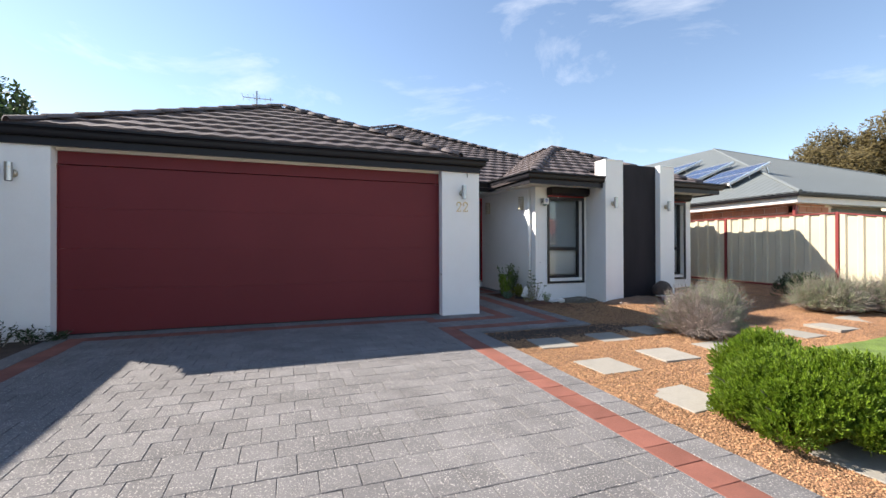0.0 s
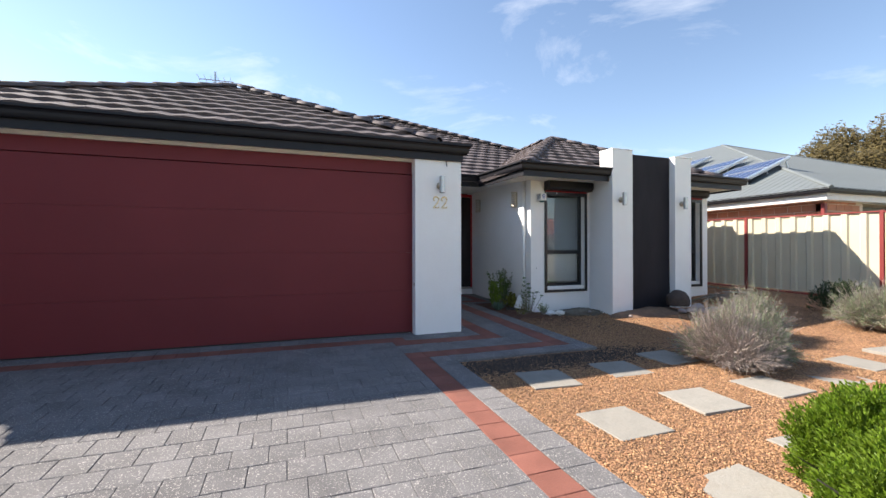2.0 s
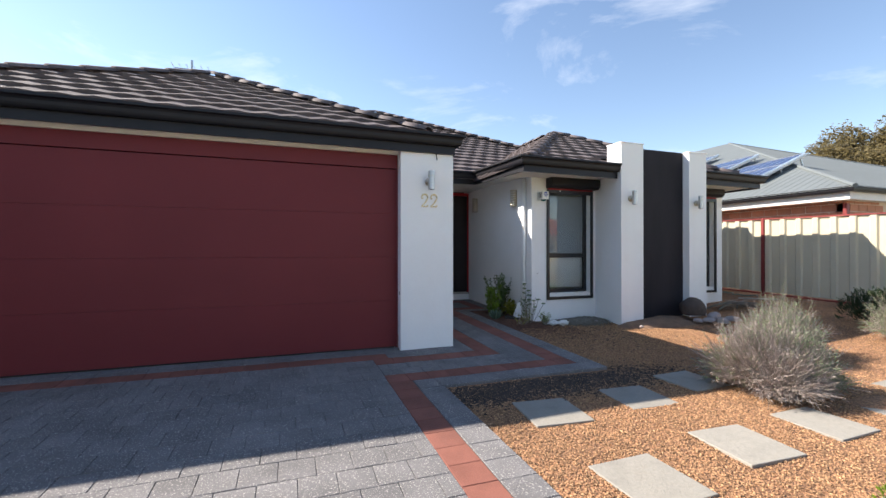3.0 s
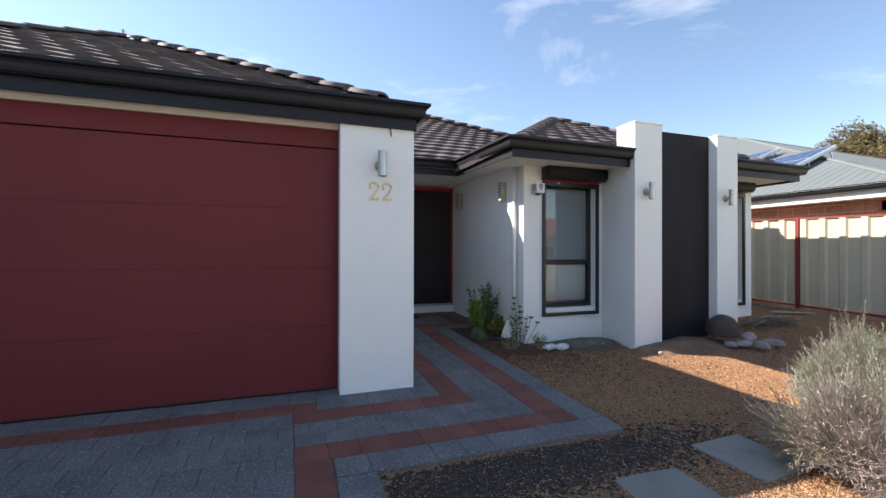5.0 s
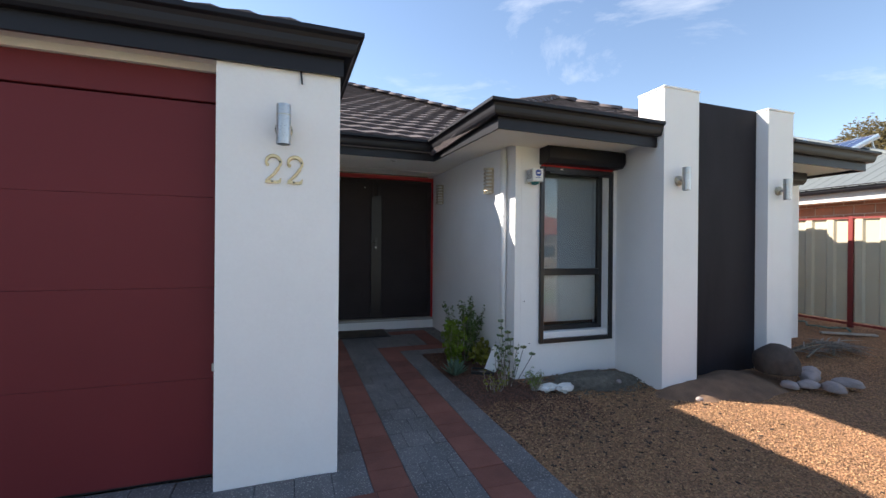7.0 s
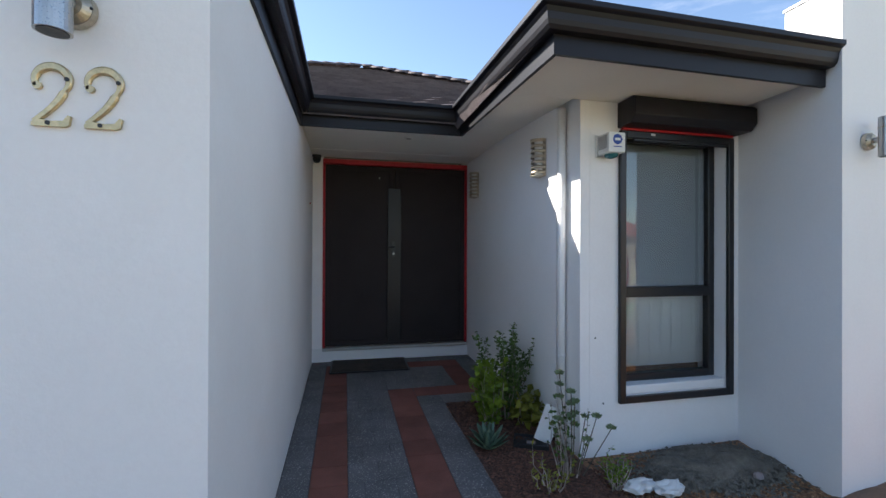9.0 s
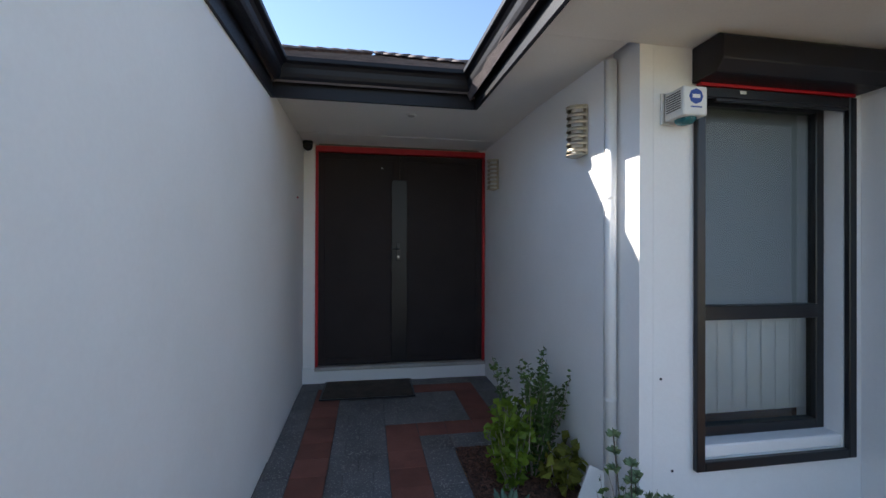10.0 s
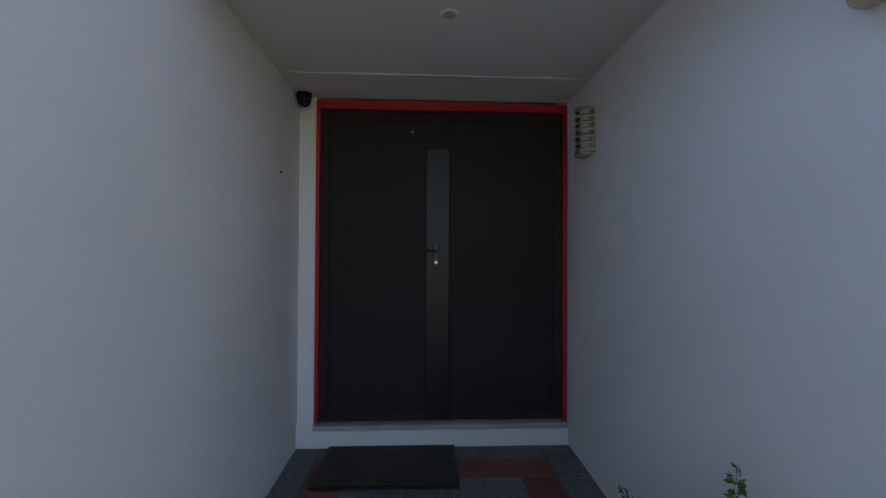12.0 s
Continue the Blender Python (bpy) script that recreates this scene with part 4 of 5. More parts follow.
def solar_array(c, n_panels):
    a = Vector((1, 0, 0.41)).normalized()
    b = Vector((0.0, 1, -0.05)).normalized()
    n = a.cross(b).normalized()
    b = n.cross(a)
    h = holder("solar_array", "blue solar panels on a tilted aluminium rack", "solar panels", (0, 0, 0), group="roof solar arrays")
    h.matrix_basis = Matrix.Translation(c) @ Matrix((a, b, n)).transposed().to_4x4()
    pw = 1.0
    for i in range(n_panels):
        x0 = (i - n_panels / 2) * (pw + 0.02)
        p = part("panel", boxes((x0, x0 + pw, -0.82, 0.82, 0.16, 0.185)), SOLAR, h)
        for s in ((x0, x0 + 0.03, -0.83, 0.83, 0.158, 0.192), (x0 + pw - 0.03, x0 + pw, -0.83, 0.83, 0.158, 0.192), (x0, x0 + pw, -0.85, -0.82, 0.158, 0.192), (x0, x0 + pw, 0.82, 0.85, 0.158, 0.192)):
            part("panel_frame", boxes(s), ALU, p)
        for k in range(1, 6):
            part("cell_line", boxes((x0 + 0.03, x0 + pw - 0.03, -0.82 + k * 0.2735 - 0.005, -0.82 + k * 0.2735 + 0.005, 0.1852, 0.1862)), ALU, p)
    part("rail", tube(bmesh.new(), (-n_panels / 2 * 1.04, -0.8, 0.12), (n_panels / 2 * 1.04, -0.8, 0.12), 0.045, sides=10), WHITE_TRIM, h)
    part("rail", tube(bmesh.new(), (-n_panels / 2 * 1.04, 0.6, 0.12), (n_panels / 2 * 1.04, 0.6, 0.12), 0.03, sides=8), ALU, h)
    for x in (-n_panels * 0.45, 0, n_panels * 0.45):
        part("leg", tube(bmesh.new(), (x, -0.75, -0.15), (x, -0.75, 0.14), 0.02, sides=6), ALU, h)
        part("leg", tube(bmesh.new(), (x, 0.7, -0.1), (x, 0.7, 0.14), 0.02, sides=6), ALU, h)
    return h


for cx, cy, k in ((14.35, 10.1, 2), (15.6, 12.2, 2), (17.3, 14.9, 2)):
    solar_array((cx, cy, NZ + 0.41 * (cx - NX)), k)


# ---- houses out of view: shade from one side, reflections from across the street ----
def plain_house(at, size, roof_mat, wall_mat, label, turn=0):
    L, W, H, R = size
    h = holder("house", label, "house", at, turn=turn)
    part("wall", boxes((-L / 2, L / 2, -W / 2, W / 2, -0.3, H)), wall_mat, h)
    bm = bmesh.new()
    o = 0.5
    k = min(L, W) / 2
    e = [bm.verts.new(p) for p in ((-L / 2 - o, -W / 2 - o, H), (L / 2 + o, -W / 2 - o, H), (L / 2 + o, W / 2 + o, H), (-L / 2 - o, W / 2 + o, H))]
    if L >= W:
        r = [bm.verts.new((-L / 2 + k, 0, H + R)), bm.verts.new((L / 2 - k, 0, H + R))]
        fs = ((e[0], e[1], r[1], r[0]), (e[1], e[2], r[1]), (e[2], e[3], r[0], r[1]), (e[3], e[0], r[0]))
    else:
        r = [bm.verts.new((0, -W / 2 + k, H + R)), bm.verts.new((0, W / 2 - k, H + R))]
        fs = ((e[0], e[1], r[0]), (e[1], e[2], r[1], r[0]), (e[2], e[3], r[1]), (e[3], e[0], r[0], r[1]))
    for f in fs:
        bm.faces.new(f)
    bm.faces.new(e[::-1])
    part("roof", bm, roof_mat, h)
    for x in (-L * 0.3, L * 0.05, L * 0.32):
        w = part("window", boxes((x, x + 1.5, W / 2 + 0.002, W / 2 + 0.03, 0.9, 2.1)), WHITE_TRIM, h)
        part("pane", boxes((x + 0.08, x + 1.42, W / 2 + 0.031, W / 2 + 0.04, 0.98, 2.02)), DOOR_GLASS, w)
    return h


# the first house is made up, only to throw the shadow on the driveway's left
plain_house((-9.35, 8.0, 0.2), (10, 17, 2.85, 1.6), ROOF_TILE, CREAM_WALL, "unseen cream house added to cast shade on the driveway")
plain_house((22, -24, -0.1), (16, 9, 2.9, 2.2), TERRACOTTA, CREAM_WALL, "cream house with a terracotta roof across the street")
plain_house((-4, -25, -0.1), (15, 9, 2.9, 2.0), METAL_ROOF, CREAM_WALL, "cream house with a grey roof across the street")
plain_house((44, -25, -0.1), (16, 9, 2.9, 2.2), TERRACOTTA, BRICK, "brick house with a terracotta roof across the street")
plain_house((52, 22.5, 0.6), (18, 12, 4.4, 2.2), FAR_ROOF, CREAM_WALL, "distant house with a pale grey roof")
sl = holder("street_lamp", "tall grey steel street lamp across the road", "street lamp", (17.5, -15.8, -0.05))
part("pole", tube(bmesh.new(), (0, 0, 0), (0, 0, 6.5), 0.07, 0.045), STEEL, sl)
part("arm", tube(bmesh.new(), (0, 0, 6.45), (0.9, 0.9, 7.0), 0.04, 0.03), STEEL, sl)
part("lantern", boxes((0.8, 1.25, 0.8, 1.05, 6.95, 7.06), bevel=0.03), STEEL, sl)


# ---- trees ----
def tree(at, trunk_h, crown, leaf_mat, label, n_leaf, leaf_size, seed):
    rnd = random.Random(seed)
    h = holder("tree", label, "tree", at)
    bm = bmesh.new()
    tube(bm, (0, 0, 0), (0.2, 0.1, trunk_h), crown * 0.06, crown * 0.04, 10)
    limbs = []
    for i in range(16):
        a = i * 2.4
        r = crown * rnd.uniform(0.15, 0.72)
        end = Vector((r * math.cos(a), r * math.sin(a), trunk_h + crown * (0.1 + 0.85 * math.sqrt(max(0.0, 1 - (r / crown) ** 2)) * rnd.uniform(0.3, 1.0))))
        tube(bm, (0.2, 0.1, trunk_h * rnd.uniform(0.75, 1.0)), end, crown * 0.03, crown * 0.008, 7)
        limbs.append(end)
    part("trunk", bm, BARK, h)
    verts, faces = [], []
    blobs = []
    for e in limbs:
        for _ in range(4):
            blobs.append((e + Vector((rnd.gauss(0, 1), rnd.gauss(0, 1), rnd.gauss(0, 0.7))) * crown * 0.22, crown * rnd.uniform(0.16, 0.3)))
    for _ in range(n_leaf):
        c, r = rnd.choice(blobs)
        d = Vector((rnd.gauss(0, 1), rnd.gauss(0, 1), rnd.gauss(0, 0.8)))
        p = c + d.normalized() * r * rnd.uniform(0.5, 1.05)
        s = leaf_size * rnd.uniform(0.5, 1.2)
        u = Vector((rnd.gauss(0, 1), rnd.gauss(0, 1), rnd.gauss(0, 1))).normalized()
        w = u.orthogonal().normalized()
        k = len(verts)
        verts += [p - u * s, p + w * s * 0.45, p + u * s, p - w * s * 0.45]
        faces.append((k, k + 1, k + 2, k + 3))
    me = bpy.data.meshes.new("crown")
    me.from_pydata([tuple(v) for v in verts], [], faces)
    me.materials.append(leaf_mat)
    c = new("crown", me)
    c.parent = h
    return h


tree((54.0, 23.0, 0), 6.0, 6.9, GUM_LEAF, "large spreading gum tree with olive-brown foliage", 46000, 0.2, 5)
tree((-18.6, 31.5, 0), 5.0, 5.4, DARK_LEAF, "dense dark green tree behind the garage", 52000, 0.2, 6)
tree((21.5, 36.0, 0), 7.2, 2.6, GUM_LEAF, "distant gum tree top above the roof", 5000, 0.22, 7)

# ---- stepping stones ----
slab_bm = bmesh.new()
box(slab_bm, -0.225, 0.225, -0.225, 0.225, -0.03, 0.014, bevel=0.006, seg=2)
for v in slab_bm.verts:
    v.co.x += 0.006 * noise.noise(v.co * 9)
    v.co.y += 0.006 * noise.noise(v.co * 9 + Vector((4, 0, 0)))
slab = tagged(new("stepping_stone", mesh_of(slab_bm, SLAB)), "square grey concrete stepping slab set in gravel", "paving slab", "stepping stones")
STONES = [(3.39, 3.25, 2), (4.30, 3.38, -3), (5.16, 3.42, 2), (5.98, 3.40, -2), (6.80, 3.60, 3), (7.58, 3.62, -2), (3.42, 4.21, -6), (4.27, 4.24, -3), (5.07, 4.41, 4), (3.39, 2.36, 4), (4.28, 2.52, -2), (3.52, 1.28, 3), (8.4, 3.7, 2)]
for i, (x, y, a) in enumerate(STONES):
    m = pose(x, y, ground(x, y) - 0.033, 1.5 + random.uniform(-0.6, 0.6), random.uniform(-0.8, 0.8), a)
    if i == 0:
        slab.matrix_basis = m
    else:
        copy_thing(slab, m)


# ---- plants ----
class Leaves:
    """Collects small leaf and stalk shapes for one plant."""

    def __init__(self, seed):
        self.v, self.f, self.r = [], [], random.Random(seed)

    def leaf(self, p, d, length, width, cup=0.25):
        d = d.normalized()
        w = d.cross(Vector((self.r.gauss(0, 1), self.r.gauss(0, 1), self.r.gauss(0, 1)))).normalized()
        n = d.cross(w)
        k = len(self.v)
        m = p + d * length * 0.55
        self.v += [p, m + w * width * 0.5 + n * width * cup, p + d * length, m - w * width * 0.5 + n * width * cup, m]
        self.f += [(k, k + 1, k + 4), (k + 1, k + 2, k + 4), (k + 2, k + 3, k + 4), (k + 3, k, k + 4)]

    def stalk(self, p, q, r0, r1):
        d = (q - p).normalized()
        a = d.orthogonal().normalized()
        b = d.cross(a)
        k = len(self.v)
        for c, r in ((p, r0), (q, r1)):
            for i in range(3):
                t = i * 2.0944
                self.v.append(c + a * r * math.cos(t) + b * r * math.sin(t))
        for i in range(3):
            j = (i + 1) % 3
            self.f.append((k + i, k + j, k + 3 + j, k + 3 + i))

    def part(self, name, mat, parent, label=""):
        me = bpy.data.meshes.new(name)
        me.from_pydata([tuple(x) for x in self.v], [], self.f)
        me.materials.append(mat)
        ob = new(name, me)
        ob.parent = parent
        if label:
            ob["label"] = label
        return ob


def green_bush(at, rx, ry, h, label, seed, n=2600, leaf=LEAF_BRIGHT):
    ob = holder("shrub", label, "shrub", at, group="garden shrubs")
    L, S = Leaves(seed), Leaves(seed + 1)
    r = L.r
    lobes = []
    for i in range(34):
        a, e = i * 2.4, math.asin(((i + 0.5) / 34) ** 0.9)
        lobes.append((Vector((math.cos(a) * math.cos(e) * rx * 0.74, math.sin(a) * math.cos(e) * ry * 0.74, h * (0.16 + 0.62 * math.sin(e)))) * r.uniform(0.92, 1.06), r.uniform(0.24, 0.36)))
    made = 0
    while made < n:
        c, k = r.choice(lobes)
        d = Vector((r.gauss(0, 1), r.gauss(0, 1), r.gauss(0.15, 0.9))).normalized()
        p = c + Vector((d.x * rx * k, d.y * ry * k, d.z * h * 0.75 * k)) * r.uniform(0.7, 1.0)
        if p.z < 0.03:
            continue
        made += 1
        up = (d * 0.8 + Vector((0, 0, 0.75)) + Vector((r.gauss(0, 0.25), r.gauss(0, 0.25), 0))).normalized()
        L.stalk(p - up * 0.06, p + up * 0.03, 0.002, 0.0015)
        for i in range(7):
            a = i * 2.4
            side = up.orthogonal().normalized()
            side = Matrix.Rotation(a, 3, up) @ side
            q = p + up * (0.008 * i - 0.02)
            L.leaf(q, side * (0.75 - 0.08 * i) + up * (0.55 + 0.12 * i), 0.027 * r.uniform(0.8, 1.2), 0.0115)
    for i in range(26):
        d = Vector((r.gauss(0, 0.5) * rx, r.gauss(0, 0.5) * ry, h * r.uniform(0.4, 0.8)))
        S.stalk(Vector((d.x * 0.1, d.y * 0.1, -0.02)), d * 0.85, 0.012, 0.004)
    L.part("foliage", leaf, ob)
    S.part("stem_clump", DARK_STEM, ob)
    return ob


def lavender(at, rx, ry, h, label, seed, n=2400, green=0.45, lush=(0.0, 0.0, 0.25)):
    """Fans of thin stalks from several crowns; some crowns are leafy, others have dried out."""
    ob = holder("lavender_bush", label, "shrub", at, group="grey garden shrubs")
    L, S, G = Leaves(seed), Leaves(seed + 1), Leaves(seed + 2)
    r = L.r
    crowns = [(0.0, 0.0, 1.0, green)]
    for i in range(9):
        a, d = i * 2.4 + r.uniform(-0.4, 0.4), r.uniform(0.28, 0.62)
        side = math.cos(a) * lush[0] + math.sin(a) * lush[1]
        crowns.append((math.cos(a) * d, math.sin(a) * d, r.uniform(0.55, 0.92), green + side * 2.2 + r.uniform(-0.15, 0.15)))
    for i in range(n):
        cx, cy, k, g = crowns[i % len(crowns)]
        a, t = r.uniform(0, 2 * math.pi), math.sqrt(r.random())
        lean = t * 1.5
        d = Vector((math.cos(a) * math.sin(lean) * 0.85 + cx * 0.22, math.sin(a) * math.sin(lean) * 0.85 + cy * 0.22, math.cos(lean)))
        root = Vector(((cx * 0.72 + math.cos(a) * 0.12 * t) * rx, (cy * 0.72 + math.sin(a) * 0.12 * t) * ry, 0.0))
        reach = k * r.uniform(0.62, 1.08) * (0.95 + 0.45 * noise.noise(Vector((a * 1.3 + cx * 5, t * 3 + cy * 5, seed))))
        tip = root + Vector((d.x * rx * 0.62, d.y * ry * 0.62, d.z * h + 0.04)) * reach
        tip.z = max(tip.z, 0.02)
        midp = (root + tip) / 2 + Vector((r.gauss(0, 0.025), r.gauss(0, 0.025), 0.05 * lean))
        S.stalk(root, midp, 0.0024, 0.0017)
        S.stalk(midp, tip, 0.0017, 0.0008)
        dirn = (tip - midp).normalized()
        for j in range(3):
            q = midp.lerp(tip, r.uniform(0.05, 0.95))
            o = Vector((r.gauss(0, 1), r.gauss(0, 1), r.gauss(0.3, 0.7))).normalized()
            S.stalk(q, q + (dirn * 0.8 + o * 0.55) * r.uniform(0.04, 0.11), 0.0012, 0.0006)
        leafy = r.random() < g
        for j in range(12 if leafy else 2):
            q = midp.lerp(tip, 0.1 + 0.9 * (j / 12 if leafy else r.random())) + Vector((r.gauss(0, 0.009), r.gauss(0, 0.009), r.gauss(0, 0.004)))
            o = Vector((r.gauss(0, 1), r.gauss(0, 1), r.gauss(0.2, 1)))
            (L if leafy else G).leaf(q, dirn + o * 0.45, r.uniform(0.018, 0.04), 0.0065)
    L.part("foliage", LEAF_GREY, ob, "grey-green needle foliage")
    S.part("stalk_clump", STALK_DRY, ob, "dry brown stalks")
    G.part("dried_clump", STALK_DRY, ob, "dried brown flower tips")
    return ob


def at(x, y):
    return (x, y, ground(x, y) - 0.02)


green_bush(at(3.67, 1.64), 0.58, 0.56, 0.50, "dense bright green rounded shrub in the gravel", 11, 11000)
green_bush(at(3.95, 2.18), 0.34, 0.32, 0.52, "bright green shrub lobe growing beside the dense one", 12, 4200)
lavender(at(5.53, 3.97), 0.66, 0.60, 0.66, "large grey-brown lavender bush, mostly dried", 21, 6200, 0.42, (0.32, 0.12, 0.1))
lavender(at(6.76, 4.72), 0.58, 0.54, 0.70, "grey-green lavender bush with pale flower stalks", 25, 4200, 0.72)
lavender(at(8.75, 4.25), 0.72, 0.62, 0.66, "grey-green lavender bush near the fence", 22, 3400, 0.68)
lavender(at(9.4, 3.85), 0.6, 0.6, 0.66, "grey-green lavender bush with brown stalks", 23, 2600, 0.6)
green_bush(at(9.45, 5.1), 0.42, 0.42, 0.52, "dark green low shrub before the fence", 24, 900, DARK_LEAF)


def twiggy(at_, stems, height, spread, leaf_mat, label, seed, leaf_len=0.04, per=14, leaf_w=0.5, name="garden_plant", lean=(0, 0)):
    ob = holder(name, label, "plant", at_, group="porch bed plants")
    L, S = Leaves(seed), Leaves(seed + 1)
    r = L.r
    for i in range(stems):
        a = r.uniform(0, 6.28)
        k = r.uniform(0.2, 1.0)
        hh = height * r.uniform(0.55, 1.0)
        p = Vector((math.cos(a) * 0.05 * k, math.sin(a) * 0.05 * k, 0))
        tip = Vector((math.cos(a) * spread * k + lean[0] * hh, math.sin(a) * spread * k + lean[1] * hh, hh))
        prev = p
        for s in range(1, 5):
            q = p.lerp(tip, s / 4) + Vector((r.gauss(0, 0.012), r.gauss(0, 0.012), 0.0))
            S.stalk(prev, q, 0.006 - 0.001 * s, 0.005 - 0.001 * s)
            for j in range(per // 4 + 1):
                if s > 1 or r.random() < 0.35:
                    c = prev.lerp(q, r.random())
                    o = Vector((r.gauss(0, 1), r.gauss(0, 1), r.gauss(0.3, 0.6)))
                    L.leaf(c, o, leaf_len * r.uniform(0.6, 1.2), leaf_len * leaf_w)
            prev = q
    L.part("foliage", leaf_mat, ob)
    S.part("stem_clump", STALK_DRY, ob)
    return ob


twiggy(at(4.97, 8.05), 34, 0.73, 0.27, LEAF_MID, "tall twiggy green shrub beside the porch wall", 31, 0.036, 80, 0.5)
twiggy(at(4.80, 7.93), 26, 0.50, 0.20, LEAF_BRIGHT, "leafy light green plant in the porch bed", 32, 0.06, 22, 0.75)
twiggy(at(5.08, 7.90), 9, 0.26, 0.12, LEAF_YELLOW, "small yellowing plant against the wall", 33, 0.085, 14, 0.7)
twiggy(at(5.02, 7.19), 11, 0.52, 0.13, LEAF_MID, "spindly succulent with thin upright stems", 34, 0.03, 8, 0.8)
twiggy(at(5.24, 7.05), 20, 0.20, 0.13, LEAF_BRIGHT, "low feathery green plant at the wall foot", 35, 0.03, 16, 0.3)
twiggy(at(4.86, 7.10), 10, 0.22, 0.14, LEAF_YELLOW, "low sparse yellow-green weed", 36, 0.035, 8, 0.5)
# spindly stems carry small rosettes
ros = holder("succulent_rosettes", "pale green succulent rosettes on tall stems", "plant", at(5.06, 7.22), group="porch bed plants")
for k_, (dx, dy, hh) in enumerate(((-0.06, 0.02, 0.60), (-0.02, -0.02, 0.50), (0.03, 0.03, 0.42), (0.10, -0.05, 0.36), (0.16, -0.08, 0.30), (0.07, 0.0, 0.34), (-0.1, -0.04, 0.36), (0.02, -0.1, 0.26))):
    RS = Leaves(71 + k_)
    top = Vector((dx * 1.2, dy * 1.2, hh))
    RS.stalk(Vector((dx * 0.3, dy * 0.3, 0)), top, 0.0035, 0.003)
    st = RS.part("stem", DARK_STEM, ros)
    for lvl in range(3 if hh > 0.4 else 1):
        RL = Leaves(41 + k_ * 3 + lvl)
        c = top - Vector((0, 0, 0.07 * lvl))
        for i in range(12):
            a = i * 2.4
            RL.leaf(c, Vector((math.cos(a), math.sin(a), 0.3 + 0.06 * i)), 0.036, 0.024)
        RL.part("rosette", ROSETTE, st)

# agave
ag = holder("agave", "blue-green spiky agave rosette in the bed", "plant", at(4.67, 7.60), group="porch bed plants")
for ring, (n, el, ln) in enumerate(((9, 18, 0.15), (8, 38, 0.16), (7, 58, 0.155), (4, 76, 0.13))):
    for i in range(n):
        bm = bmesh.new()
        k = 6
        prev = None
        for s in range(k + 1):
            t = s / k
            w = 0.026 * (0.7 + 1.3 * t) * (1 - t) ** 0.7 + 0.0006
            up = radians(el + 16 * t)
            x, z = ln * t * math.cos(radians(el)), ln * t * math.sin(up) + 0.02
            cur = [bm.verts.new((x, -w, z + w * 0.35)), bm.verts.new((x, 0, z)), bm.verts.new((x, w, z + w * 0.35)), bm.verts.new((x, 0, z - 0.008 * (1 - t) - 0.0004))]
            if prev:
                for q in range(4):
                    bm.faces.new((prev[q], prev[(q + 1) % 4], cur[(q + 1) % 4], cur[q]))
            prev = cur
        bmesh.ops.recalc_face_normals(bm, faces=bm.faces)
        lf = part("leaf", bm, AGAVE, ag, smooth=True)
        lf.matrix_basis = pose(0, 0, 0, 0, 0, i * 360 / n + ring * 21 + random.uniform(-6, 6))


# ---- rocks, mounds, litter ----
def rock(name, at_, size, mat, label, category, seed, group="", rough=0.12):
    bm = bmesh.new()
    bmesh.ops.create_icosphere(bm, subdivisions=4, radius=1)
    for v in bm.verts:
        d = v.co.normalized()
        k = 1 + rough * noise.noise(d * 1.6 + Vector((seed, 0, 0))) + rough * 0.35 * noise.noise(d * 5 + Vector((0, seed, 0)))
        v.co = Vector((d.x * size[0], d.y * size[1], max(d.z * size[2], -0.35 * size[2]))) * k
    ob = solid(name, bm, mat, label, category, group=group, smooth=True)
    ob.matrix_basis = pose(at_[0], at_[1], ground(at_[0], at_[1]) + size[2] * 0.3 + (at_[2] if len(at_) > 2 else 0), 0, 0, seed * 50)
    return ob


rock("boulder", (7.60, 6.50, 0.085), (0.205, 0.185, 0.195), BOULDER, "dark brown rounded boulder against the black panel", "rock", 1.3, rough=0.09)
for i, (x, y, s) in enumerate(((7.47, 6.30, (0.07, 0.05, 0.05)), (7.63, 6.24, (0.10, 0.06, 0.05)), (7.86, 6.36, (0.13, 0.08, 0.065)), (7.73, 6.10, (0.10, 0.065, 0.06)), (7.97, 6.12, (0.12, 0.06, 0.055)), (8.02, 6.45, (0.10, 0.07, 0.06)))):
    rock("river_stone", (x, y), s, PALE_STONE, "pale smooth river stone beside the boulder", "stone", 2.1 + i, "pale stones")
for i, (x, y) in enumerate(((6.78, 6.52), (6.45, 6.38), (6.1, 6.95), (6.2, 7.08))):
    rock("small_pebble", (x, y), (0.03, 0.025, 0.022), PALE_STONE, "small white pebble at the wall foot", "stone", 9.1 + i, "small pebbles")


def mound(name, cx, cy, rx, ry, h, mat, label, category, rough=0.3):
    bm = bmesh.new()
    n = 28
    grid = {}
    for i in range(n + 1):
        for j in range(n + 1):
            x, y = (i / n * 2 - 1), (j / n * 2 - 1)
            r = math.sqrt(x * x + y * y)
            px, py = cx + x * rx, cy + y * ry
            f = max(0.0, 1 - r * r * (1.25 + 0.9 * noise.noise(Vector((px * 3.1, py * 3.1, 7)))))
            z = ground(px, py) - 0.05 + (h + 0.05) * f * (1 + rough * noise.noise(Vector((px * 6, py * 6, 0)))) + 0.012 * f * noise.noise(Vector((px * 22, py * 22, 1)))
            grid[i, j] = bm.verts.new((px, py, z))
    for i in range(n):
        for j in range(n):
            bm.faces.new((grid[i, j], grid[i + 1, j], grid[i + 1, j + 1], grid[i, j + 1]))
    return solid(name, bm, mat, label, category, "structure", smooth=True)


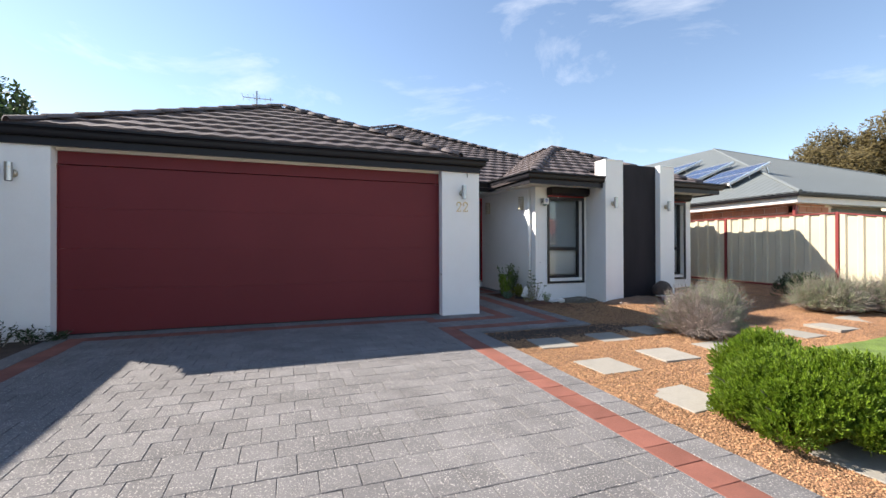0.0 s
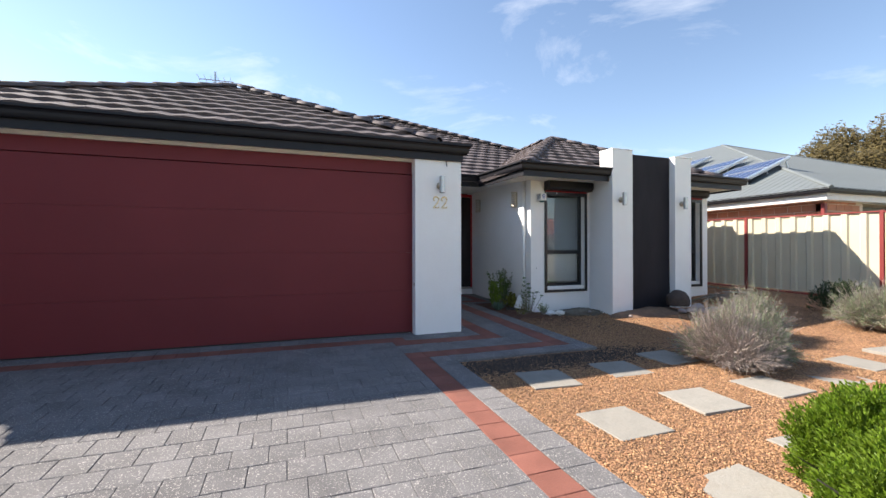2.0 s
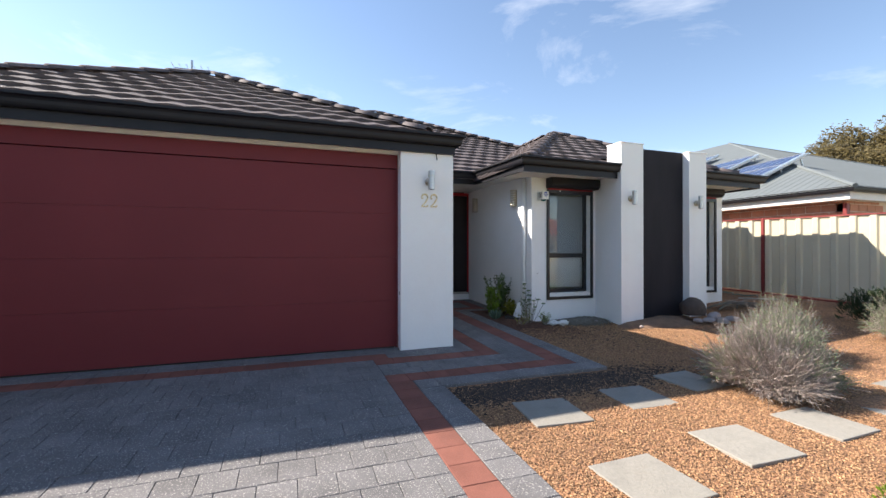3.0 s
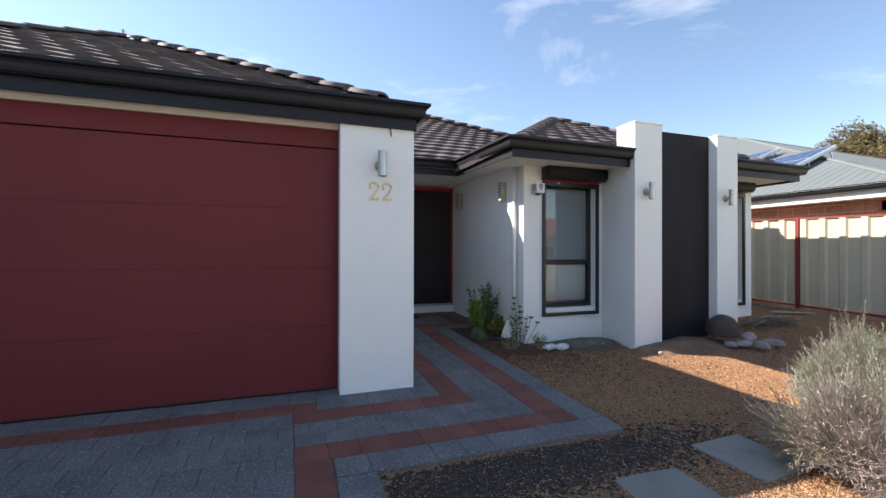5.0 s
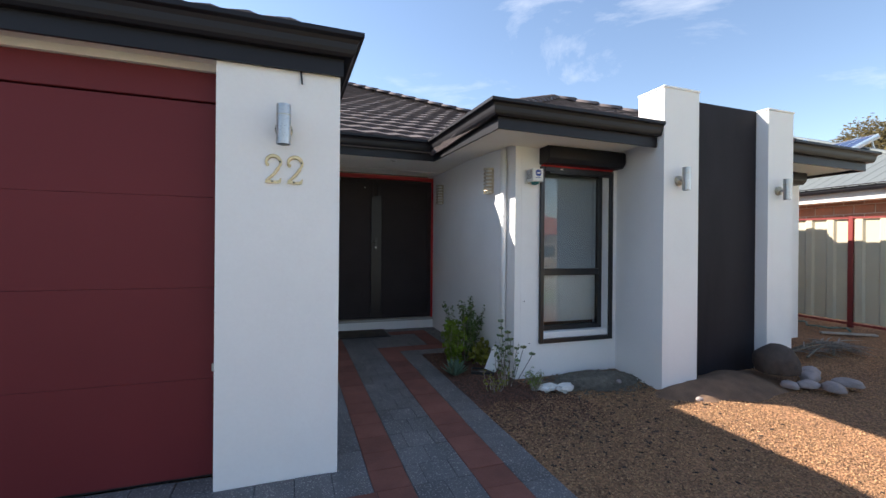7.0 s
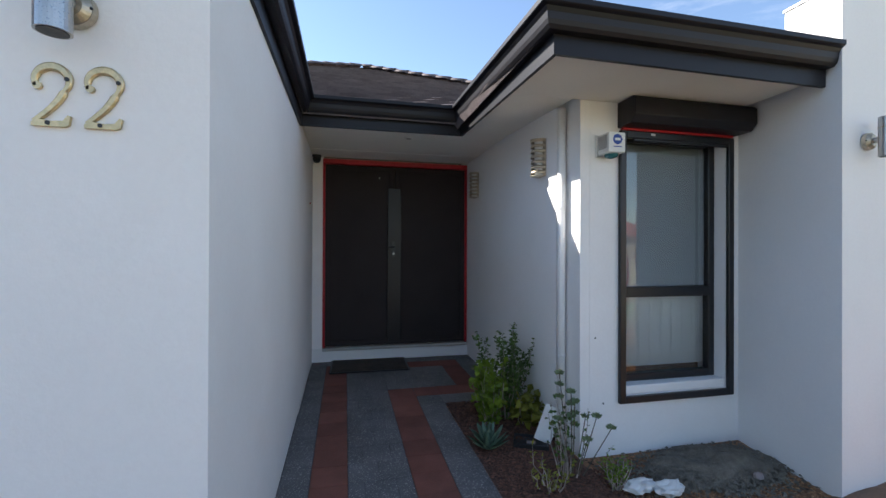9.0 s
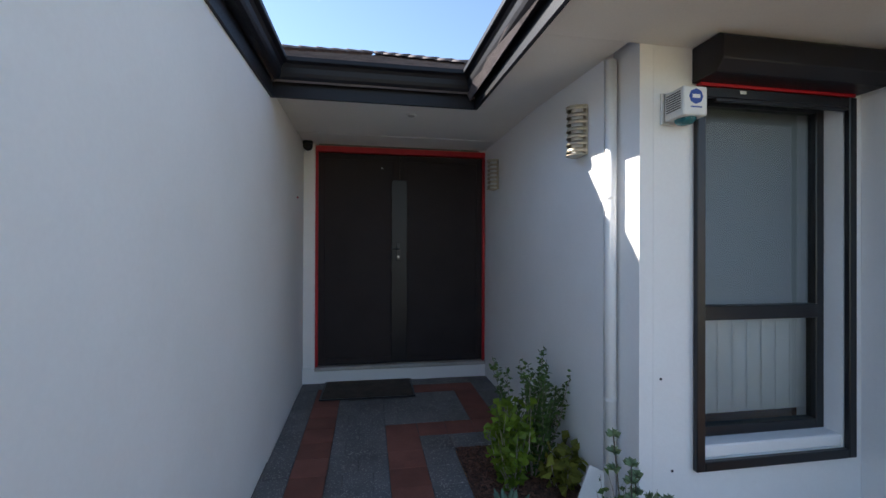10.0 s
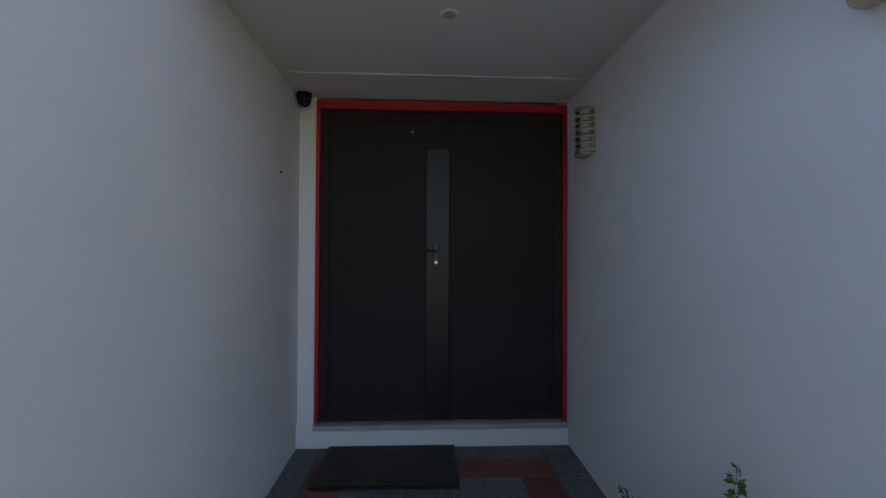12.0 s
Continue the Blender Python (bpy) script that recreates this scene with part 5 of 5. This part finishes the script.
mound("sand_mound", 7.08, 6.62, 0.92, 0.40, 0.06, SAND, "low brown sand mound before the dark panel", "sand", 0.15)
mound("ground_cover", 6.0, 7.15, 0.55, 0.30, 0.032, ASH_PLANT, "matted grey ground cover at the wall foot", "ground cover", 0.8)
mulch_bm = sheet(bmesh.new(), steps(4.573, 5.186, 0.05), steps(6.55, 8.42, 0.05), -0.004, 0.012)
for v in mulch_bm.verts:
    v.co.z -= 0.17 * max(0.0, 7.0 + 0.35 * noise.noise(v.co * 3.3) - v.co.y)
solid("mulch_bed", mulch_bm, BARK_BED, "dark red-brown bark mulch in the porch bed", "mulch", "structure")

def palm_frond(at_, turn, length, seed):
    """A fallen frond: a ribbed stalk with narrow folded blades to both sides."""
    h = holder("palm_frond", "dry grey fallen palm frond by the wall", "palm frond", at_, group="fallen palm fronds", turn=turn)
    rnd = random.Random(seed)
    bow = lambda t: 0.03 + 0.09 * math.sin(math.pi * t)
    bm = bmesh.new()
    for i in range(6):
        t, u = i / 6, (i + 1) / 6
        tube(bm, (length * t, 0, bow(t)), (length * u, 0, bow(u)), 0.011 * (1 - t) + 0.004, 0.011 * (1 - u) + 0.004, 6)
    part("stalk", bm, ASH_PLANT, h)
    for i in range(26):
        t = 0.12 + 0.85 * i / 26
        side = 1 if i % 2 else -1
        ln = (0.16 + 0.20 * math.sin(math.pi * t)) * rnd.uniform(0.8, 1.1)
        a = radians(rnd.uniform(38, 58)) * side
        p = Vector((length * t, 0, bow(t)))
        d = Vector((math.cos(a), math.sin(a), rnd.uniform(-0.3, 0.1)))
        q = p + d * ln
        q.z = max(0.012, q.z)
        m = p.lerp(q, 0.5) + Vector((0, 0, 0.015))
        w = Vector((-math.sin(a), math.cos(a), 0)) * 0.009
        bm = bmesh.new()
        vs = [bm.verts.new(v) for v in (p - w * 0.4, p + w * 0.4, m + w, q, m - w, m + Vector((0, 0, -0.006)))]
        for f in ((0, 1, 5), (1, 2, 5), (2, 3, 5), (3, 4, 5), (4, 0, 5)):
            bm.faces.new([vs[k] for k in f])
        part("blade", bm, DRY_FROND, h)
    return h


for fx, fy, ft, fl, fs in ((8.45, 6.95, -12, 0.9, 1), (8.55, 6.78, 8, 0.85, 2), (8.75, 7.05, -30, 0.7, 3), (8.9, 6.72, 30, 0.65, 4)):
    palm_frond(at(fx, fy), ft, fl, fs)

hose = holder("garden_hose", "grey-green garden hose lying along the fence", "hose", at(10.45, 7.9))
hose_bm = bmesh.new()
hp = [Vector((0.14 * math.sin(i * 0.9) - 0.02 * i, 0.75 - 0.085 * i, 0.035 + 0.012 * math.sin(i * 2.1))) for i in range(18)]
for p, q in zip(hp, hp[1:]):
    tube(hose_bm, p, q, 0.012, sides=8)
part("hose_tube", hose_bm, HOSE, hose, smooth=True)
plank = solid("timber_plank", boxes((-0.3, 0.3, -0.045, 0.045, 0.0, 0.022), bevel=0.004), DRY_FROND, "weathered pale timber plank lying before the fence", "plank")
plank.matrix_basis = pose(10.15, 7.22, ground(10.15, 7.22) - 0.01, 0, 0, -38)

bag = holder("crumpled_bag", "crumpled white plastic bag lying on the gravel", "litter", at(5.42, 6.97))
for ox, oy, s in ((-0.07, 0.03, (0.09, 0.05, 0.035)), (0.07, -0.03, (0.08, 0.05, 0.04))):
    bm = bmesh.new()
    bmesh.ops.create_icosphere(bm, subdivisions=3, radius=1)
    for v in bm.verts:
        k = 1 + 0.5 * noise.noise(v.co * 2.3 + Vector((ox * 40, 0, 0)))
        v.co = Vector((ox + v.co.x * s[0] * k, oy + v.co.y * s[1] * k, 0.035 + v.co.z * s[2] * k))
    part("fold", bm, WHITE_PLASTIC, bag)
tray = holder("plastic_tray", "flat black plastic tray on the mulch", "tray", at(4.98, 7.62), turn=-25)
part("base", boxes((-0.11, 0.11, -0.08, 0.08, 0.012, 0.02), bevel=0.002), BLACK_PLASTIC, tray)
for s in ((-0.115, -0.107, -0.085, 0.085, 0.012, 0.04), (0.107, 0.115, -0.085, 0.085, 0.012, 0.04), (-0.107, 0.107, -0.085, -0.077, 0.012, 0.04), (-0.107, 0.107, 0.077, 0.085, 0.012, 0.04)):
    part("rim", boxes(s, bevel=0.002), BLACK_PLASTIC, tray)
part("stone_label", boxes((-0.03, 0.03, -0.02, 0.02, 0.0205, 0.024), bevel=0.001), PALE_STONE, tray)
card = solid("white_board", boxes((-0.06, 0.06, -0.004, 0.004, 0.0, 0.24), bevel=0.002), WHITE_PLASTIC, "small white board leaning against the downpipe", "board")
card.matrix_basis = pose(5.05, 7.60, ground(5, 7.6) + 0.01, -12, 24, -12)

weeds = [(-2.25, 6.02, 0.20, 61), (-2.5, 5.95, 0.28, 62), (-2.75, 5.9, 0.24, 63), (-2.02, 6.1, 0.12, 64)]
for x, y, h, s in weeds:
    twiggy(at(x, y), 16, h, 0.2, DARK_LEAF, "green weeds growing at the pier foot", s, 0.05, 12, 0.4, "weed")

# ---- loose gravel and litter ----
rg = np.random.RandomState(4)
OCT = np.array([(1, 0, 0), (-1, 0, 0), (0, 1, 0), (0, -1, 0), (0, 0, 1), (0, 0, -1)], float)
OCT_F = np.array([(0, 2, 4), (2, 1, 4), (1, 3, 4), (3, 0, 4), (2, 0, 5), (1, 2, 5), (3, 1, 5), (0, 3, 5)])


def chips(name, gx, gy, lo, hi, flat, mat, label, category):
    n = len(gx)
    size = rg.uniform(lo, hi, (n, 1, 1)) * np.stack([rg.uniform(0.8, 1.5, n), rg.uniform(0.6, 1.0, n), rg.uniform(0.4, 0.8, n) * flat], 1)[:, None, :]
    ang = rg.uniform(0, 6.283, n)
    v = OCT[None] * size + rg.normal(0, 0.0012, (n, 6, 3))
    c, s = np.cos(ang)[:, None], np.sin(ang)[:, None]
    vx, vy = v[..., 0] * c - v[..., 1] * s, v[..., 0] * s + v[..., 1] * c
    gz_ = np.array([ground(a, b) - 0.028 + 0.03 * noise.noise(Vector((a * 0.9, b * 0.9, 3.0))) for a, b in zip(gx, gy)])
    verts = np.stack([vx + gx[:, None], vy + gy[:, None], v[..., 2] + gz_[:, None] + 0.003], 2).reshape(-1, 3)
    faces = (OCT_F[None] + 6 * np.arange(n)[:, None, None]).reshape(-1, 3)
    gm = bpy.data.meshes.new(name)
    gm.from_pydata(verts.tolist(), [], faces.tolist())
    gm.materials.append(mat)
    return tagged(new(name, gm), label, category, "", "stuff")


def on_bed(gx, gy):
    k = ~((gx < 4.60) & (gy > 4.9)) & ~((gx > 5.3) & (gy < 2.9))
    for sx, sy, _ in STONES:
        k &= ~((np.abs(gx - sx) < 0.222) & (np.abs(gy - sy) < 0.222))
    return k


gx, gy = rg.uniform(2.84, 9.5, 190000), rg.uniform(0.6, 7.0, 190000)
keep = (rg.rand(190000) < np.where(gx < 6.8, np.clip(1.2 - 0.09 * np.hypot(gx - 2.6, gy - 2.5), 0.45, 1.0), 0.3)) & on_bed(gx, gy)
chips("loose_gravel", gx[keep][:105000], gy[keep][:105000], 0.0036, 0.0085, 1.1, CHIP, "loose orange gravel chips over the garden bed", "gravel")
gx = np.concatenate([rg.normal(3.45, 0.45, 6200), rg.normal(4.35, 0.45, 3200), rg.normal(5.3, 0.6, 500)])
gy = np.concatenate([rg.normal(4.70, 0.13, 6200), rg.normal(4.74, 0.15, 3200), rg.normal(6.3, 0.5, 500)])
keep = on_bed(gx, gy) & (gx > 2.85)
chips("leaf_litter", gx[keep], gy[keep], 0.006, 0.021, 0.5, LITTER, "dark dead leaves and bark scattered beside the path", "leaf litter")
gx, gy = rg.uniform(4.58, 5.55, 15000), rg.uniform(6.0, 8.41, 15000)
keep = ((gx < 5.18) | (gy < 7.3)) & (rg.rand(15000) < np.clip((gy - 6.0) / 1.1, 0, 1) ** 1.5)
chips("bark_mulch", gx[keep], gy[keep], 0.005, 0.014, 0.6, BARK_CHIP, "brown bark mulch in the porch bed", "mulch")
for v_ in scene.objects["bark_mulch"].data.vertices:
    v_.co.z += 0.028 * min(1.0, max(0.0, (v_.co.y - 6.75) / 0.25)) * (1.0 if v_.co.x < 5.19 else 0.0)
gx, gy = rg.normal(6.0, 0.27, 4600), rg.normal(7.14, 0.13, 4600)
keep = (gy < 7.42) & (gx < 6.42)
up_ = chips("dry_cover_bits", gx[keep], gy[keep], 0.005, 0.016, 0.8, ASH_PLANT, "matted dry grey plant bits at the wall foot", "ground cover")
for v_ in up_.data.vertices:
    d_ = ((v_.co.x - 6.0) / 0.5) ** 2 + ((v_.co.y - 7.15) / 0.28) ** 2
    v_.co.z += 0.05 * max(0.0, 1 - d_) + 0.012

# ---- paving: square units of one mesh each, in runs ----
PX, PY = 0.197, 0.2085
JOINT = 0.0028


def paver_mesh(mat, seed):
    r = random.Random(seed)
    bm = bmesh.new()
    rings = []
    for inset, z in ((0.0, -0.04), (0.0, -0.003), (0.003, 0.0)):
        rings.append([bm.verts.new((x * (0.5 - inset / 0.2) + r.uniform(-0.006, 0.006), y * (0.5 - inset / 0.2) + r.uniform(-0.006, 0.006), z)) for x, y in ((-1, -1), (1, -1), (1, 1), (-1, 1))])
    for a, b in zip(rings, rings[1:]):
        for i in range(4):
            j = (i + 1) % 4
            bm.faces.new((a[i], a[j], b[j], b[i]))
    bm.faces.new(rings[-1])
    return mesh_of(bm, mat)


GREY = [paver_mesh(PAVER, s) for s in range(4)]
RED = [paver_mesh(PAVER_RED, s) for s in range(4)]
drive = holder("driveway", "grey exposed-aggregate pavers with red borders", "paving", kind="structure")
path = holder("path", "grey and red paved path to the front door", "paving", kind="structure")
rest_grey = []


def fill(parent, meshes, x0, x1, y0, y1, px=PX, py=PY, bond=True, single=lambda x, y: True):
    nx, ny = max(1, round((x1 - x0) / px)), max(1, round((y1 - y0) / py))
    dx, dy = (x1 - x0) / nx, (y1 - y0) / ny
    for j in range(ny):
        off = 0.5 if bond and j % 2 else 0.0
        for i in range(-1 if off else 0, nx):
            a, b = x0 + (i + off) * dx, x0 + (i + 1 + off) * dx
            a, b = max(a, x0), min(b, x1)
            cx, cy = (a + b) / 2, y0 + (j + 0.5) * dy
            m = pose(cx, cy, ground(cx, cy) + random.uniform(-0.0015, 0.0015), 1.52 + random.uniform(-0.35, 0.35), random.uniform(-0.35, 0.35), random.uniform(-0.5, 0.5)) @ Matrix.Diagonal((b - a - JOINT, dy - JOINT, 1, 1))
            if single(cx, cy):
                piece("paver", random.choice(meshes), parent, m)
            else:
                rest_grey.append(m)


near = lambda x, y: 0.2 < x and 1.25 < y < 5.2
fill(drive, GREY, -1.72, 2.39, -3.0, 5.90, single=near)
fill(drive, RED, 2.39, 2.60, -3.0, 5.15, 0.21, 0.2085, False)
fill(drive, GREY, 2.604, 2.83, -3.0, 4.93, 0.225, 0.2085, False, single=lambda x, y: y > 0.3)
fill(drive, RED, -1.93, -1.72, -3.0, 6.10, 0.21, 0.2085, False, single=lambda x, y: True)
fill(drive, GREY, -2.14, -1.932, -3.0, 6.10, 0.21, 0.2085, False, single=lambda x, y: False)
fill(drive, RED, -1.72, 2.39, 5.90, 6.10, 0.205, 0.2, False)
fill(drive, GREY, -2.13, 2.56, 6.10, 6.345, 0.205, 0.245, False)
fill(drive, GREY, 2.562, 2.756, 6.192, 6.345, 0.17, 0.15, False)
fill(path, RED, 2.39, 3.77, 5.71, 5.92, 0.205, 0.21, False)
fill(path, RED, 2.39, 2.56, 5.922, 6.10, 0.17, 0.18, False)
fill(path, GREY, 2.562, 3.56, 5.922, 6.188, 0.2, 0.266, False)
fill(path, GREY, 3.40, 3.56, 6.19, 9.83, 0.17, 0.205, False)
fill(path, RED, 3.562, 3.77, 5.922, 9.66, 0.208, 0.2085, False)
fill(path, GREY, 2.394, 4.13, 5.362, 5.708, 0.2, 0.175, True)
fill(path, GREY, 3.772, 4.13, 5.71, 9.46, 0.18, 0.2085, True)
fill(path, GREY, 4.132, 4.776, 8.832, 9.46, 0.205, 0.2085, True)
fill(path, RED, 2.39, 4.36, 5.152, 5.36, 0.205, 0.208, False)
fill(path, RED, 4.132, 4.36, 5.362, 8.83, 0.228, 0.2085, False)
fill(path, GREY, 4.362, 4.57, 5.15, 8.42, 0.208, 0.2085, False)
fill(path, GREY, 2.61, 4.57, 4.935, 5.148, 0.205, 0.213, False)
fill(path, RED, 4.362, 4.98, 8.622, 8.83, 0.205, 0.208, False)
fill(path, RED, 4.778, 4.98, 8.832, 9.46, 0.2, 0.21, False)
fill(path, RED, 3.772, 4.98, 9.462, 9.66, 0.205, 0.2, False)
fill(path, GREY, 4.362, 5.186, 8.422, 8.62, 0.205, 0.2, False)
fill(path, GREY, 4.982, 5.186, 8.622, 9.83, 0.205, 0.205, False)
fill(path, GREY, 3.562, 4.98, 9.662, 9.83, 0.205, 0.17, False)

src = np.array([v.co[:] for v in GREY[0].vertices])
polys = [tuple(p.vertices) for p in GREY[0].polygons]
vv, ff = [], []
for m in rest_grey:
    k = len(vv)
    a = np.array(m)
    vv += (src @ a[:3, :3].T + a[:3, 3]).tolist()
    ff += [tuple(i + k for i in p) for p in polys]
rm = bpy.data.meshes.new("pavers")
rm.from_pydata(vv, [], ff)
PAVER_J = PAVER.copy()
PAVER_J.name = "grey_exposed_aggregate_rest"
for nd in PAVER_J.node_tree.nodes:
    if nd.bl_idname == "ShaderNodeObjectInfo":
        geo_n = [g for g in PAVER_J.node_tree.nodes if g.bl_idname == "ShaderNodeNewGeometry"][0]
        for lk in list(nd.outputs["Random"].links):
            PAVER_J.node_tree.links.new(geo_n.outputs["Random Per Island"], lk.to_socket)
rm.materials.append(PAVER_J)
ro = new("pavers_outer", rm)
ro.parent = drive
tagged(ro, kind="stuff")
for nm, par, x0, x1, y0, y1 in (("joint_sand", drive, -2.14, 2.733, -3.0, 6.345), ("joint_sand", drive, 2.734, 2.83, -3.0, 4.938), ("joint_sand", path, 2.734, 4.565, 4.94, 8.42), ("joint_sand", path, 3.40, 5.186, 8.42, 9.83)):
    part(nm, sheet(bmesh.new(), steps(x0, x1, 0.5), steps(y0, y1, 0.5), -0.006 if par is drive else -0.0055), SAND_JOINT, par)
